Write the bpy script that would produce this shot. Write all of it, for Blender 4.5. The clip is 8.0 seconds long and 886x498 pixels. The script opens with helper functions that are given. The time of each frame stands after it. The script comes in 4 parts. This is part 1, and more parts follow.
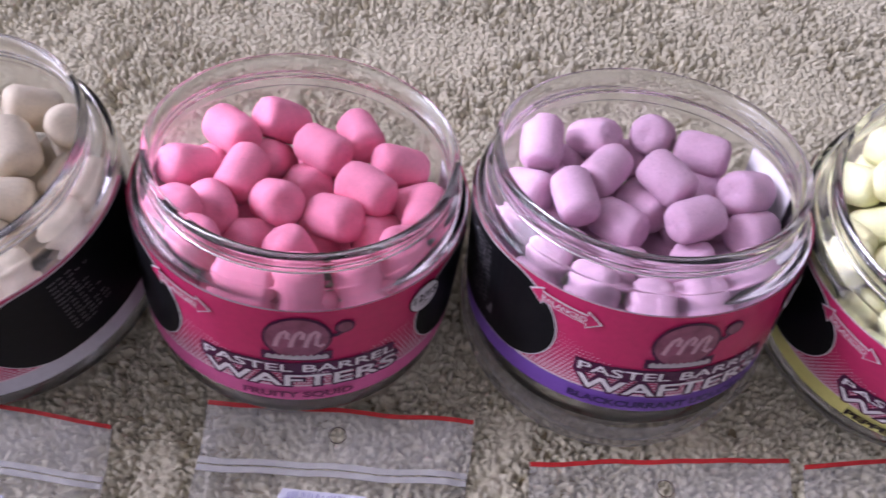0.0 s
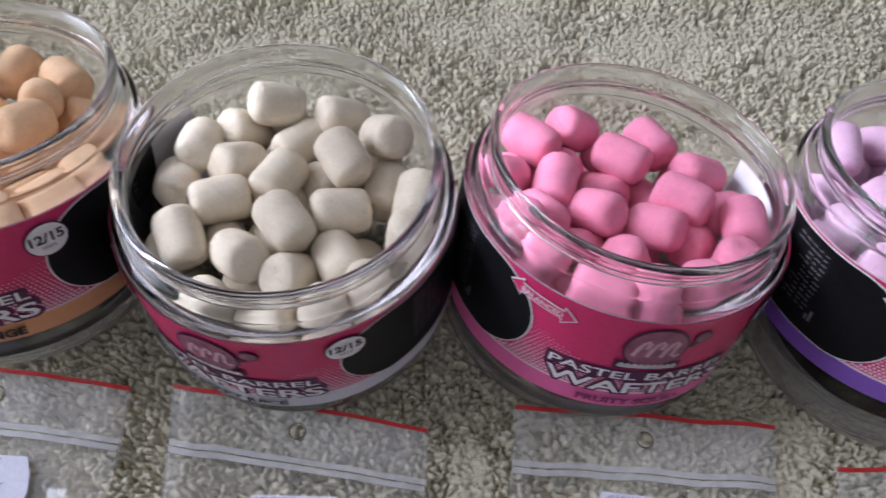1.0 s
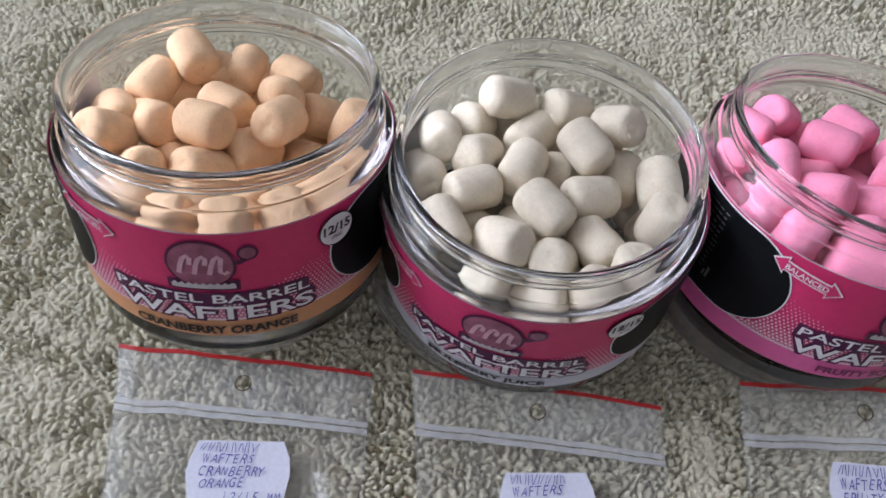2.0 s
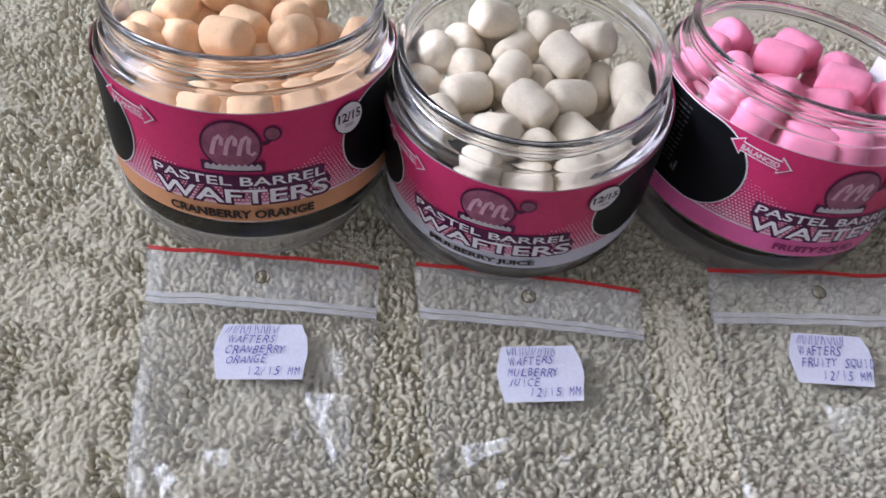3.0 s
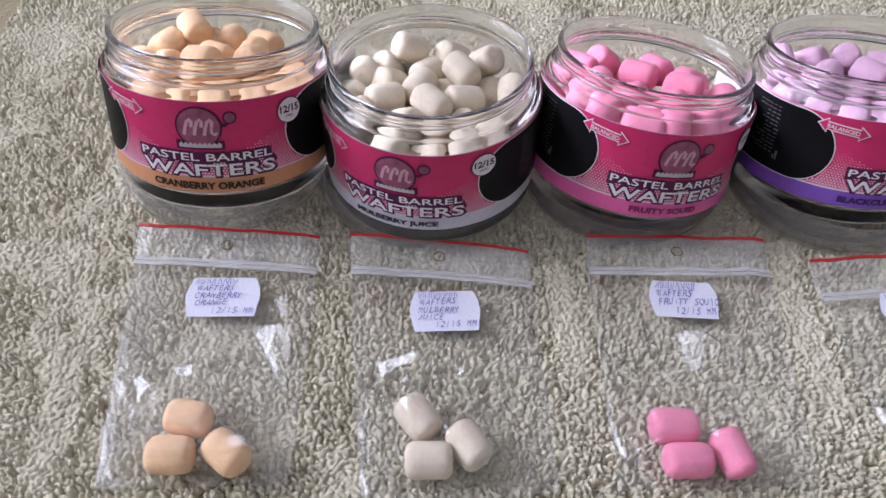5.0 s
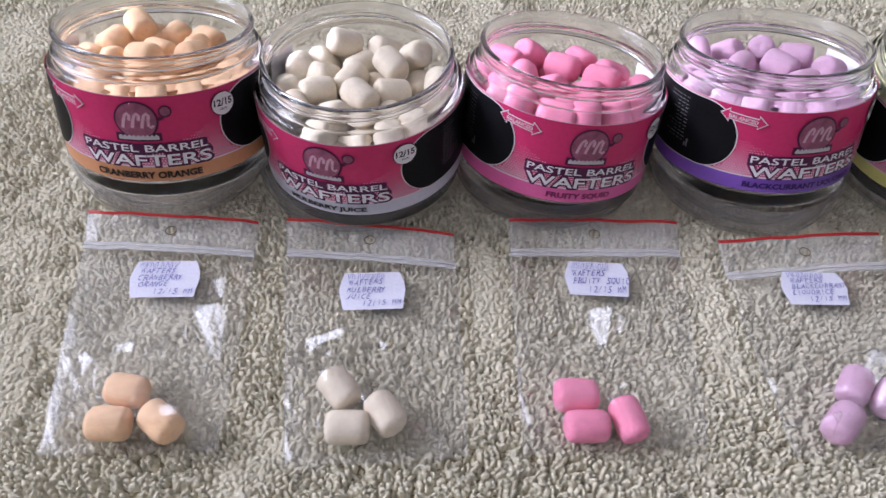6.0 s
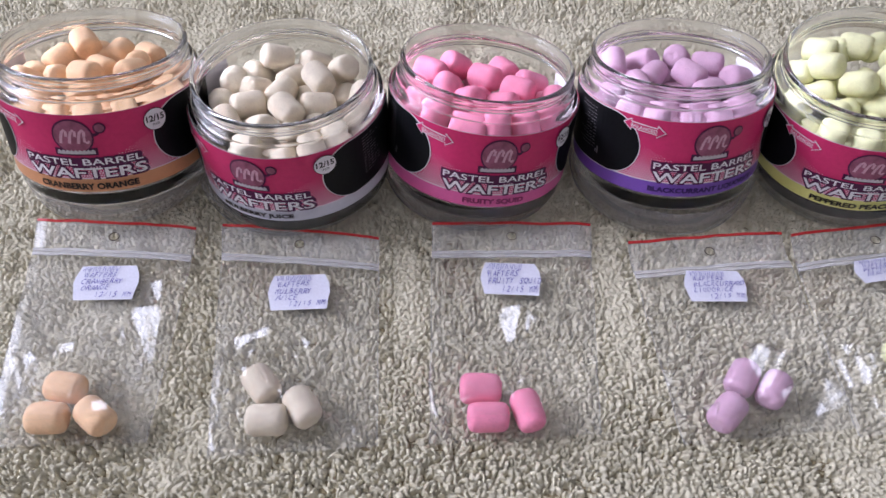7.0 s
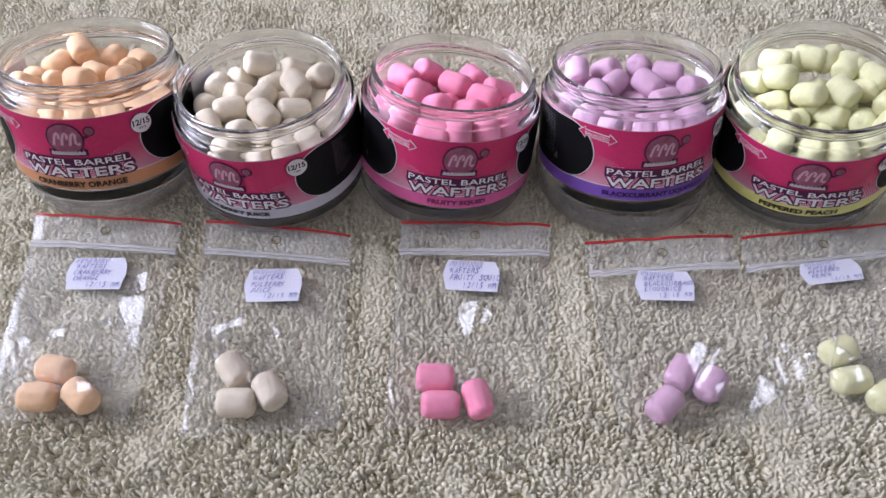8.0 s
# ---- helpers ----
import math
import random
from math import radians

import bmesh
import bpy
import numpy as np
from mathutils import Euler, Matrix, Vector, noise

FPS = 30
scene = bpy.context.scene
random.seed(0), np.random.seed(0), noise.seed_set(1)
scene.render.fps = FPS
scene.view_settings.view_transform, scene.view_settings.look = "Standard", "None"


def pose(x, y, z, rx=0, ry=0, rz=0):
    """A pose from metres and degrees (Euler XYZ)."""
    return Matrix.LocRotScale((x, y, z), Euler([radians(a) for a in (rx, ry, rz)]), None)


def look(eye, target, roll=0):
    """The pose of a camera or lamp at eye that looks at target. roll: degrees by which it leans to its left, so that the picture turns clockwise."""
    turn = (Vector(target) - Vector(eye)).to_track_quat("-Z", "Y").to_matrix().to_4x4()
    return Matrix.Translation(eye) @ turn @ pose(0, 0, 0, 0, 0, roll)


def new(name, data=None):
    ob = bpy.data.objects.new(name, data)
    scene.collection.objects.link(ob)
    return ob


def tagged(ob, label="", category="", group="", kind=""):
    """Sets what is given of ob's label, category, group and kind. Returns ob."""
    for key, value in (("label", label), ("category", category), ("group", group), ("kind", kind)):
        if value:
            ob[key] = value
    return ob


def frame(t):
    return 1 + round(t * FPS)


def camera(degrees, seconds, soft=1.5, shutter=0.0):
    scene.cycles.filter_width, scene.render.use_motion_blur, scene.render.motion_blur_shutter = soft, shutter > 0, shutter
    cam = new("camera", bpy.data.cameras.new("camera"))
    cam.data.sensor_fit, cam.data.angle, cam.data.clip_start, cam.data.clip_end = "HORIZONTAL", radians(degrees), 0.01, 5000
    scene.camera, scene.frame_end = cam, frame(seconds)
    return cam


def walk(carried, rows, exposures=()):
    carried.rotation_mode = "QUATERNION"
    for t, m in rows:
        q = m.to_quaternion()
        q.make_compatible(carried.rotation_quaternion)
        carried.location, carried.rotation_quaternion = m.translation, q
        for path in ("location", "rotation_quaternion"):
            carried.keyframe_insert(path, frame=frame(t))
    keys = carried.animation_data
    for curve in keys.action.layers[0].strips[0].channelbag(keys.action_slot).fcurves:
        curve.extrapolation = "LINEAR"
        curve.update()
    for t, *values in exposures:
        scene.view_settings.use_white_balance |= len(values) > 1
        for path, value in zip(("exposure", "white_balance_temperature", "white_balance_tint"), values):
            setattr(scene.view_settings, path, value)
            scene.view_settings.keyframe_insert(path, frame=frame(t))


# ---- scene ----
cam = camera(60.14, 8.0, shutter=0.25)
TRUE = 1.13  # from drawing units to metres
PATH = [
    (0, (0.0198, -0.0527, 0.1854), (0.0326, 0.0965, -0.0746), 6.74),
    (0.5, (-0.0145, -0.0526, 0.1861), (-0.0095, 0.0945, -0.0754), 4.17),
    (1, (-0.0509, -0.0510, 0.1871), (-0.0435, 0.0932, -0.0759), 5.10),
    (1.5, (-0.0894, -0.0480, 0.1883), (-0.0774, 0.0977, -0.0737), 5.14),
    (1.7, (-0.1007, -0.0513, 0.1884), (-0.0887, 0.0935, -0.0741), 5.43),
    (2.8, (-0.1230, -0.0876, 0.1888), (-0.1003, 0.0630, -0.0696), 8.14),
    (3, (-0.1186, -0.0982, 0.1905), (-0.0961, 0.0553, -0.0663), 7.29),
    (3.5, (-0.1109, -0.1164, 0.1969), (-0.0913, 0.0524, -0.0503), 5.10),
    (4, (-0.1022, -0.1420, 0.2008), (-0.0861, 0.0369, -0.0394), 3.70),
    (4.5, (-0.0984, -0.1598, 0.2001), (-0.0820, 0.0275, -0.0337), 3.83),
    (4.7, (-0.0963, -0.1619, 0.2031), (-0.0796, 0.0281, -0.0285), 3.49),
    (5.8, (-0.0735, -0.1790, 0.2249), (-0.0596, 0.0055, -0.0113), 2.46),
    (6, (-0.0675, -0.1789, 0.2250), (-0.0514, 0.0053, -0.0112), 2.93),
    (6.5, (-0.0502, -0.1856, 0.2365), (-0.0373, -0.0004, 0.0008), 1.92),
    (7, (-0.0363, -0.1868, 0.2444), (-0.0231, -0.0068, 0.0048), 1.78),
    (7.5, (-0.0219, -0.1942, 0.2526), (-0.0155, -0.0156, 0.0117), 1.22),
    (8, (-0.0138, -0.1965, 0.2624), (-0.0095, -0.0195, 0.0202), 0.36),
]
walk(cam, [(t, look(TRUE * Vector(eye), TRUE * Vector(target), roll)) for t, eye, target, roll in PATH], [(0.0, -0.1, 6350, 24), (0.7, -0.26, 6300, 14), (1.5, -0.4, 6250, 5), (3.0, -0.18, 6250, 9), (4.5, -0.08, 6300, 12), (6.5, 0.0, 6300, 14), (8.0, 0.0, 6300, 14)])

# ---- world, daylight through one window, exposure ----
world = bpy.data.worlds.new("sky")
scene.world = world
world.use_nodes = True
wn = world.node_tree
sky = wn.nodes.new("ShaderNodeTexSky")
sky.sky_type, sky.sun_disc, sky.sun_elevation, sky.sun_rotation = "NISHITA", False, radians(40), radians(250)
wn.links.new(sky.outputs[0], wn.nodes["Background"].inputs[0])
wn.nodes["Background"].inputs[1].default_value = 0.12

WIN_W, WIN_H, WIN_Y, WIN_Z = 2.1, 1.4, 0.7, 1.85
lamp = new("window_daylight", bpy.data.lights.new("window_daylight", "AREA"))
lamp.data.shape, lamp.data.size, lamp.data.size_y = "RECTANGLE", WIN_W, WIN_H
lamp.data.energy, lamp.data.color = 151.0, (0.80, 0.825, 1.0)
lamp.matrix_world = look((-2.96, WIN_Y, WIN_Z), (0.0, WIN_Y, WIN_Z))


# ---- materials ----
def mat(name):
    m = bpy.data.materials.new(name)
    m.use_nodes = True
    t = m.node_tree
    return m, t, t.nodes["Principled BSDF"]


def noise_node(t, scale, detail=4.0, rough=0.6):
    c = t.nodes.new("ShaderNodeTexCoord")
    n = t.nodes.new("ShaderNodeTexNoise")
    n.inputs["Scale"].default_value, n.inputs["Detail"].default_value, n.inputs["Roughness"].default_value = scale, detail, rough
    t.links.new(c.outputs["Object"], n.inputs["Vector"])
    return n


def ramp(t, src, stops):
    r = t.nodes.new("ShaderNodeValToRGB")
    e = r.color_ramp.elements
    while len(e) < len(stops):
        e.new(0.5)
    for el, (p, c) in zip(e, stops):
        el.position, el.color = p, (*c, 1)
    t.links.new(src, r.inputs[0])
    return r


def bump(t, b, src, strength, distance):
    n = t.nodes.new("ShaderNodeBump")
    n.inputs["Strength"].default_value, n.inputs["Distance"].default_value = strength, distance
    t.links.new(src, n.inputs["Height"])
    t.links.new(n.outputs[0], b.inputs["Normal"])


def mul(c, k):
    return tuple(min(1.0, x * k) for x in c)


def plain(name, color, rough=0.5, scale=900.0, vary=0.12, relief=0.00004, metallic=0.0):
    """A surface of one paint or ink with fine mottling and relief."""
    m, t, b = mat(name)
    n = noise_node(t, scale)
    r = ramp(t, n.outputs["Fac"], [(0.3, mul(color, 1 - vary)), (0.7, mul(color, 1 + vary))])
    t.links.new(r.outputs[0], b.inputs["Base Color"])
    b.inputs["Roughness"].default_value, b.inputs["Metallic"].default_value = rough, metallic
    b.inputs["Specular IOR Level"].default_value = 0.3
    bump(t, b, n.outputs["Fac"], 0.4, relief)
    return m


def bait(name, color, dark):
    """Chalky pressed bait: fine pores, a few darker specks, broad unevenness."""
    m, t, b = mat(name)
    fine, broad = noise_node(t, 1500.0, 5.0, 0.7), noise_node(t, 160.0, 3.0)
    r1 = ramp(t, fine.outputs["Fac"], [(0.24, dark), (0.38, mul(color, 0.93)), (0.75, mul(color, 1.05))])
    r2 = ramp(t, broad.outputs["Fac"], [(0.3, (0.86, 0.84, 0.84)), (0.65, (1.0, 1.0, 1.0))])
    mx = t.nodes.new("ShaderNodeMix")
    mx.data_type, mx.blend_type = "RGBA", "MULTIPLY"
    mx.inputs["Factor"].default_value = 1.0
    t.links.new(r1.outputs[0], mx.inputs["A"])
    t.links.new(r2.outputs[0], mx.inputs["B"])
    t.links.new(mx.outputs["Result"], b.inputs["Base Color"])
    b.inputs["Roughness"].default_value = 0.82
    b.inputs["Subsurface Weight"].default_value = 0.12
    b.inputs["Subsurface Radius"].default_value = (1.0, 0.7, 0.6)
    b.inputs["Subsurface Scale"].default_value = 0.0015
    add = t.nodes.new("ShaderNodeMath")
    t.links.new(fine.outputs["Fac"], add.inputs[0])
    t.links.new(broad.outputs["Fac"], add.inputs[1])
    pit = t.nodes.new("ShaderNodeTexVoronoi")
    pit.inputs["Scale"].default_value = 520.0
    tc = t.nodes.new("ShaderNodeTexCoord")
    t.links.new(tc.outputs["Object"], pit.inputs["Vector"])
    deep = ramp(t, pit.outputs["Distance"], [(0.0, (0.0, 0.0, 0.0)), (0.22, (1.0, 1.0, 1.0))])
    sparse = ramp(t, broad.outputs["Fac"], [(0.42, (1.0, 1.0, 1.0)), (0.60, (0.0, 0.0, 0.0))])
    mxp = t.nodes.new("ShaderNodeMath")
    mxp.operation = "MAXIMUM"
    t.links.new(deep.outputs[0], mxp.inputs[0])
    t.links.new(sparse.outputs[0], mxp.inputs[1])
    sm = t.nodes.new("ShaderNodeMath")
    sm.operation = "MULTIPLY_ADD"
    sm.inputs[1].default_value = 0.8
    t.links.new(mxp.outputs[0], sm.inputs[0])
    t.links.new(add.outputs[0], sm.inputs[2])
    bump(t, b, sm.outputs[0], 0.55, 0.00026)
    return m


def clear_plastic():
    m, t, b = mat("clear_plastic")
    b.inputs["Base Color"].default_value = (0.985, 0.985, 0.98, 1)
    b.inputs["Transmission Weight"].default_value, b.inputs["IOR"].default_value = 1.0, 1.39
    n = noise_node(t, 120.0, 3.0)
    r = ramp(t, n.outputs["Fac"], [(0.3, (0.04, 0.04, 0.04)), (0.75, (0.11, 0.11, 0.11))])
    t.links.new(r.outputs[0], b.inputs["Roughness"])
    bump(t, b, n.outputs["Fac"], 0.03, 0.0004)
    return m


def frosted_plastic():
    """Thin moulded plastic, milky: much goes straight through, some scatters, the edges shine."""
    m, t, b = mat("frosted_plastic")
    n = noise_node(t, 700.0, 4.0)
    r = ramp(t, n.outputs["Fac"], [(0.3, (0.70, 0.69, 0.67)), (0.7, (0.82, 0.81, 0.79))])
    t.links.new(r.outputs[0], b.inputs["Base Color"])
    b.inputs["Roughness"].default_value = 0.22
    b.inputs["Specular IOR Level"].default_value = 0.6
    bump(t, b, n.outputs["Fac"], 0.3, 0.0001)
    clear, through_it = t.nodes.new("ShaderNodeBsdfTransparent"), t.nodes.new("ShaderNodeBsdfTranslucent")
    t.links.new(r.outputs[0], through_it.inputs[0])
    milk, mix = t.nodes.new("ShaderNodeMixShader"), t.nodes.new("ShaderNodeMixShader")
    clear.inputs[0].default_value = (0.96, 0.955, 0.94, 1)
    milk.inputs[0].default_value = 0.5
    t.links.new(b.outputs[0], milk.inputs[1])
    t.links.new(through_it.outputs[0], milk.inputs[2])
    lw = t.nodes.new("ShaderNodeLayerWeight")
    lw.inputs[0].default_value = 0.35
    mr = t.nodes.new("ShaderNodeMapRange")
    mr.inputs["To Min"].default_value, mr.inputs["To Max"].default_value = 0.10, 0.42
    t.links.new(lw.outputs["Facing"], mr.inputs["Value"])
    t.links.new(mr.outputs[0], mix.inputs[0])
    t.links.new(clear.outputs[0], mix.inputs[1])
    t.links.new(milk.outputs[0], mix.inputs[2])
    t.links.new(mix.outputs[0], t.nodes["Material Output"].inputs[0])
    return m


def film_material(name, h0, h1):
    """Thin polythene: see-through, a little milky, with window gloss."""
    m, t, b = mat(name)
    out = t.nodes["Material Output"]
    clear, gloss, haze = (t.nodes.new("ShaderNodeBsdf" + k) for k in ("Transparent", "Glossy", "Diffuse"))
    clear.inputs[0].default_value = (1, 1, 1, 1)
    gloss.inputs["Roughness"].default_value = 0.26
    haze.inputs[0].default_value = (0.9, 0.9, 0.9, 1)
    n = noise_node(t, 60.0, 4.0)
    rh = ramp(t, n.outputs["Fac"], [(0.35, (h0, h0, h0)), (0.75, (h1, h1, h1))])
    m1, m2 = t.nodes.new("ShaderNodeMixShader"), t.nodes.new("ShaderNodeMixShader")
    lw = t.nodes.new("ShaderNodeLayerWeight")
    lw.inputs[0].default_value = 0.5
    pw, fr = t.nodes.new("ShaderNodeMath"), t.nodes.new("ShaderNodeMath")
    pw.operation, fr.operation = "POWER", "MULTIPLY_ADD"
    pw.inputs[1].default_value, fr.inputs[1].default_value, fr.inputs[2].default_value = 4.0, 0.5, 0.07
    t.links.new(lw.outputs["Facing"], pw.inputs[0])
    t.links.new(pw.outputs[0], fr.inputs[0])
    t.links.new(rh.outputs[0], m1.inputs[0])
    t.links.new(clear.outputs[0], m1.inputs[1])
    t.links.new(haze.outputs[0], m1.inputs[2])
    t.links.new(fr.outputs[0], m2.inputs[0])
    t.links.new(m1.outputs[0], m2.inputs[1])
    t.links.new(gloss.outputs[0], m2.inputs[2])
    t.links.new(m2.outputs[0], out.inputs[0])
    fine = noise_node(t, 420.0, 3.0)
    bn = t.nodes.new("ShaderNodeBump")
    bn.inputs["Strength"].default_value, bn.inputs["Distance"].default_value = 0.25, 0.0003
    t.links.new(fine.outputs["Fac"], bn.inputs["Height"])
    t.links.new(bn.outputs[0], gloss.inputs["Normal"])
    return m


def milky_material(name, alpha):
    m, t, b = mat(name)
    n = noise_node(t, 500.0)
    r = ramp(t, n.outputs["Fac"], [(0.3, (0.68, 0.68, 0.68)), (0.7, (0.84, 0.84, 0.84))])
    t.links.new(r.outputs[0], b.inputs["Base Color"])
    b.inputs["Roughness"].default_value, b.inputs["Alpha"].default_value = 0.5, alpha
    b.inputs["Specular IOR Level"].default_value = 0.15
    return m


def carpet_material(name, loops):
    m, t, b = mat(name)
    broad, mid = noise_node(t, 9.0, 3.0), noise_node(t, 55.0, 4.0)
    r1 = ramp(t, broad.outputs["Fac"], [(0.3, (0.765, 0.715, 0.545)), (0.7, (0.88, 0.828, 0.65))])
    r2 = ramp(t, mid.outputs["Fac"], [(0.3, (0.90, 0.895, 0.88)), (0.7, (1.0, 1.0, 1.0))])
    mx = t.nodes.new("ShaderNodeMix")
    mx.data_type, mx.blend_type = "RGBA", "MULTIPLY"
    mx.inputs["Factor"].default_value = 1.0
    t.links.new(r1.outputs[0], mx.inputs["A"])
    t.links.new(r2.outputs[0], mx.inputs["B"])
    last = mx.outputs["Result"]
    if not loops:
        # the shade between tufts is put into the sheet's colour, darker and browner
        tuft_shade = t.nodes.new("ShaderNodeMix")
        tuft_shade.data_type, tuft_shade.blend_type = "RGBA", "MULTIPLY"
        tuft_shade.inputs["Factor"].default_value = 1.0
        tuft_shade.inputs["B"].default_value = (0.50, 0.45, 0.38, 1)
        t.links.new(last, tuft_shade.inputs["A"])
        last = tuft_shade.outputs["Result"]
    if loops:
        g = noise_node(t, 330.0, 2.0)
        r3 = ramp(t, g.outputs["Fac"], [(0.3, (0.90, 0.885, 0.85)), (0.7, (1.0, 1.0, 1.0))])
        m2 = t.nodes.new("ShaderNodeMix")
        m2.data_type, m2.blend_type = "RGBA", "MULTIPLY"
        m2.inputs["Factor"].default_value = 1.0
        t.links.new(last, m2.inputs["A"])
        t.links.new(r3.outputs[0], m2.inputs["B"])
        last = m2.outputs["Result"]
    t.links.new(last, b.inputs["Base Color"])
    b.inputs["Roughness"].default_value = 0.95
    b.inputs["Specular IOR Level"].default_value = 0.1
    b.inputs["Sheen Weight"].default_value, b.inputs["Sheen Roughness"].default_value = 0.02, 0.6
    fine = noise_node(t, 1900.0 if loops else 450.0, 4.0, 0.7)
    bump(t, b, fine.outputs["Fac"], 1.0, 0.0005 if loops else 0.002)
    return m


PLASTIC, FROSTED = clear_plastic(), frosted_plastic()
MILKY, SEAM = milky_material("milky_polythene", 0.40), milky_material("welded_polythene", 0.10)
FILM, FLAP = film_material("polythene_film", 0.004, 0.026), film_material("hazy_polythene", 0.09, 0.26)
MAGENTA = plain("magenta_print", (0.56, 0.028, 0.125), 0.4, 600, 0.06)
BLACK = plain("black_print", (0.005, 0.005, 0.006), 0.42, 600, 0.2)
BLACK.node_tree.nodes["Principled BSDF"].inputs["Specular IOR Level"].default_value = 0.13
WHITE = plain("white_print", (0.78, 0.74, 0.76), 0.35, 800, 0.06)
PINKDOT = plain("pale_pink_print", (0.80, 0.50, 0.61), 0.35, 800, 0.06)
PLUM = plain("plum_print", (0.075, 0.008, 0.05), 0.35, 800, 0.15)
MAUVE = plain("mauve_print", (0.28, 0.085, 0.14), 0.3, 260, 0.35)
ROSE = plain("rose_print", (0.60, 0.34, 0.42), 0.3, 500, 0.15)
GREY = plain("grey_print", (0.50, 0.46, 0.48), 0.3, 500, 0.12)
FAINT = plain("faint_grey_print", (0.16, 0.15, 0.16), 0.4, 700, 0.2)
INK_BLACK = plain("black_ink", (0.02, 0.014, 0.012), 0.4, 800, 0.15)
INK_PURPLE = plain("dark_purple_ink", (0.035, 0.012, 0.10), 0.4, 800, 0.15)
INK_PLUM = plain("dark_plum_ink", (0.20, 0.02, 0.09), 0.4, 800, 0.15)
PEN = plain("blue_pen", (0.075, 0.065, 0.36), 0.5, 1500, 0.35)
PAPER = plain("white_paper", (0.76, 0.76, 0.86), 0.75, 1100, 0.05, 0.00006)
PUNCH = plain("punched_edge", (0.13, 0.10, 0.075), 0.5, 900, 0.3)
RED = plain("red_plastic", (0.50, 0.025, 0.025), 0.35, 500, 0.12)
BAND = {
    "orange": plain("orange_band", (0.62, 0.29, 0.14), 0.35, 600, 0.05),
    "white": plain("silver_band", (0.58, 0.57, 0.62), 0.35, 600, 0.06),
    "pink": plain("pink_band", (0.72, 0.13, 0.34), 0.35, 600, 0.05),
    "lilac": plain("violet_band", (0.20, 0.085, 0.42), 0.35, 600, 0.06),
    "yellow": plain("yellow_band", (0.76, 0.72, 0.24), 0.35, 600, 0.05),
}
BAIT = {
    "orange": bait("orange_bait", (0.95, 0.63, 0.37), (0.70, 0.36, 0.17)),
    "white": bait("white_bait", (0.79, 0.695, 0.535), (0.50, 0.40, 0.28)),
    "pink": bait("pink_bait", (0.96, 0.315, 0.465), (0.70, 0.16, 0.28)),
    "lilac": bait("lilac_bait", (0.70, 0.44, 0.58), (0.42, 0.20, 0.34)),
    "yellow": bait("yellow_bait", (0.80, 0.79, 0.46), (0.58, 0.56, 0.28)),
}
WALL = plain("wall_paint", (0.40, 0.40, 0.41), 0.85, 30, 0.05, 0.001)
CEIL = plain("ceiling_paint", (0.8, 0.79, 0.77), 0.9, 30, 0.03, 0.001)
FRAME = plain("window_paint", (0.8, 0.8, 0.79), 0.4, 30, 0.03, 0.0005)
CARPET_SHEET, CARPET_LOOP = carpet_material("shaded_carpet_sheet", False), carpet_material("carpet_pile", True)


# ---- mesh helpers ----
def mesh_of(name, verts, faces, smooth=False):
    me = bpy.data.meshes.new(name)
    me.from_pydata([tuple(v) for v in verts], [], faces)
    me.update()
    if smooth:
        me.polygons.foreach_set("use_smooth", [True] * len(me.polygons))
    return me


def part(name, me, material, parent, label=""):
    ob = new(name, me)
    if material is not None and not me.materials:
        me.materials.append(material)
    ob.parent = parent
    return tagged(ob, label)


def thing(name, m, label, category, group=""):
    ob = new(name)
    ob.empty_display_size = 0.01
    ob.matrix_world = m
    return tagged(ob, label, category, group)


def box(x0, x1, y0, y1, z0, z1):
    v = [(x, y, z) for x in (x0, x1) for y in (y0, y1) for z in (z0, z1)]
    f = [(0, 1, 3, 2), (4, 6, 7, 5), (0, 4, 5, 1), (2, 3, 7, 6), (0, 2, 6, 4), (1, 5, 7, 3)]
    return v, f


def joined(*pieces):
    vs, fs = [], []
    for v, f in pieces:
        n = len(vs)
        vs += list(v)
        fs += [tuple(i + n for i in q) for q in f]
    return vs, fs


def revolve(profile, n=72, closed=True):
    """Spin a closed outline of (radius, height) round z."""
    vs, fs, k = [], [], len(profile)
    for i in range(n):
        a = 2 * math.pi * i / n
        vs += [(r * math.cos(a), r * math.sin(a), h) for r, h in profile]
    for i in range(n):
        j = (i + 1) % n
        for p in range(k if closed else k - 1):
            q = (p + 1) % k
            fs.append((i * k + p, j * k + p, j * k + q, i * k + q))
    return vs, fs


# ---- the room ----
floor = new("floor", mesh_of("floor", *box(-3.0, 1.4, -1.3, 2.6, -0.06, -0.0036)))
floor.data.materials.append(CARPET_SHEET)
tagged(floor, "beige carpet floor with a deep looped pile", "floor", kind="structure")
for nm, dims in (("wall_north", (-3.0, 1.4, 2.6, 2.72, -0.06, 2.6)), ("wall_south", (-3.0, 1.4, -1.42, -1.3, -0.06, 2.6)), ("wall_east", (1.4, 1.52, -1.42, 2.72, -0.06, 2.6))):
    w = new(nm, mesh_of(nm, *box(*dims)))
    w.data.materials.append(WALL)
    tagged(w, "plain cream painted room wall", "wall", kind="structure")
y0, y1, z0, z1 = WIN_Y - WIN_W / 2, WIN_Y + WIN_W / 2, WIN_Z - WIN_H / 2, WIN_Z + WIN_H / 2
w = new("wall_west", mesh_of("wall_west", *joined(box(-3.12, -3.0, -1.42, y0, -0.06, 2.6), box(-3.12, -3.0, y1, 2.72, -0.06, 2.6), box(-3.12, -3.0, y0, y1, -0.06, z0), box(-3.12, -3.0, y0, y1, z1, 2.6))))
w.data.materials.append(WALL)
tagged(w, "cream painted wall with a window opening", "wall", kind="structure")
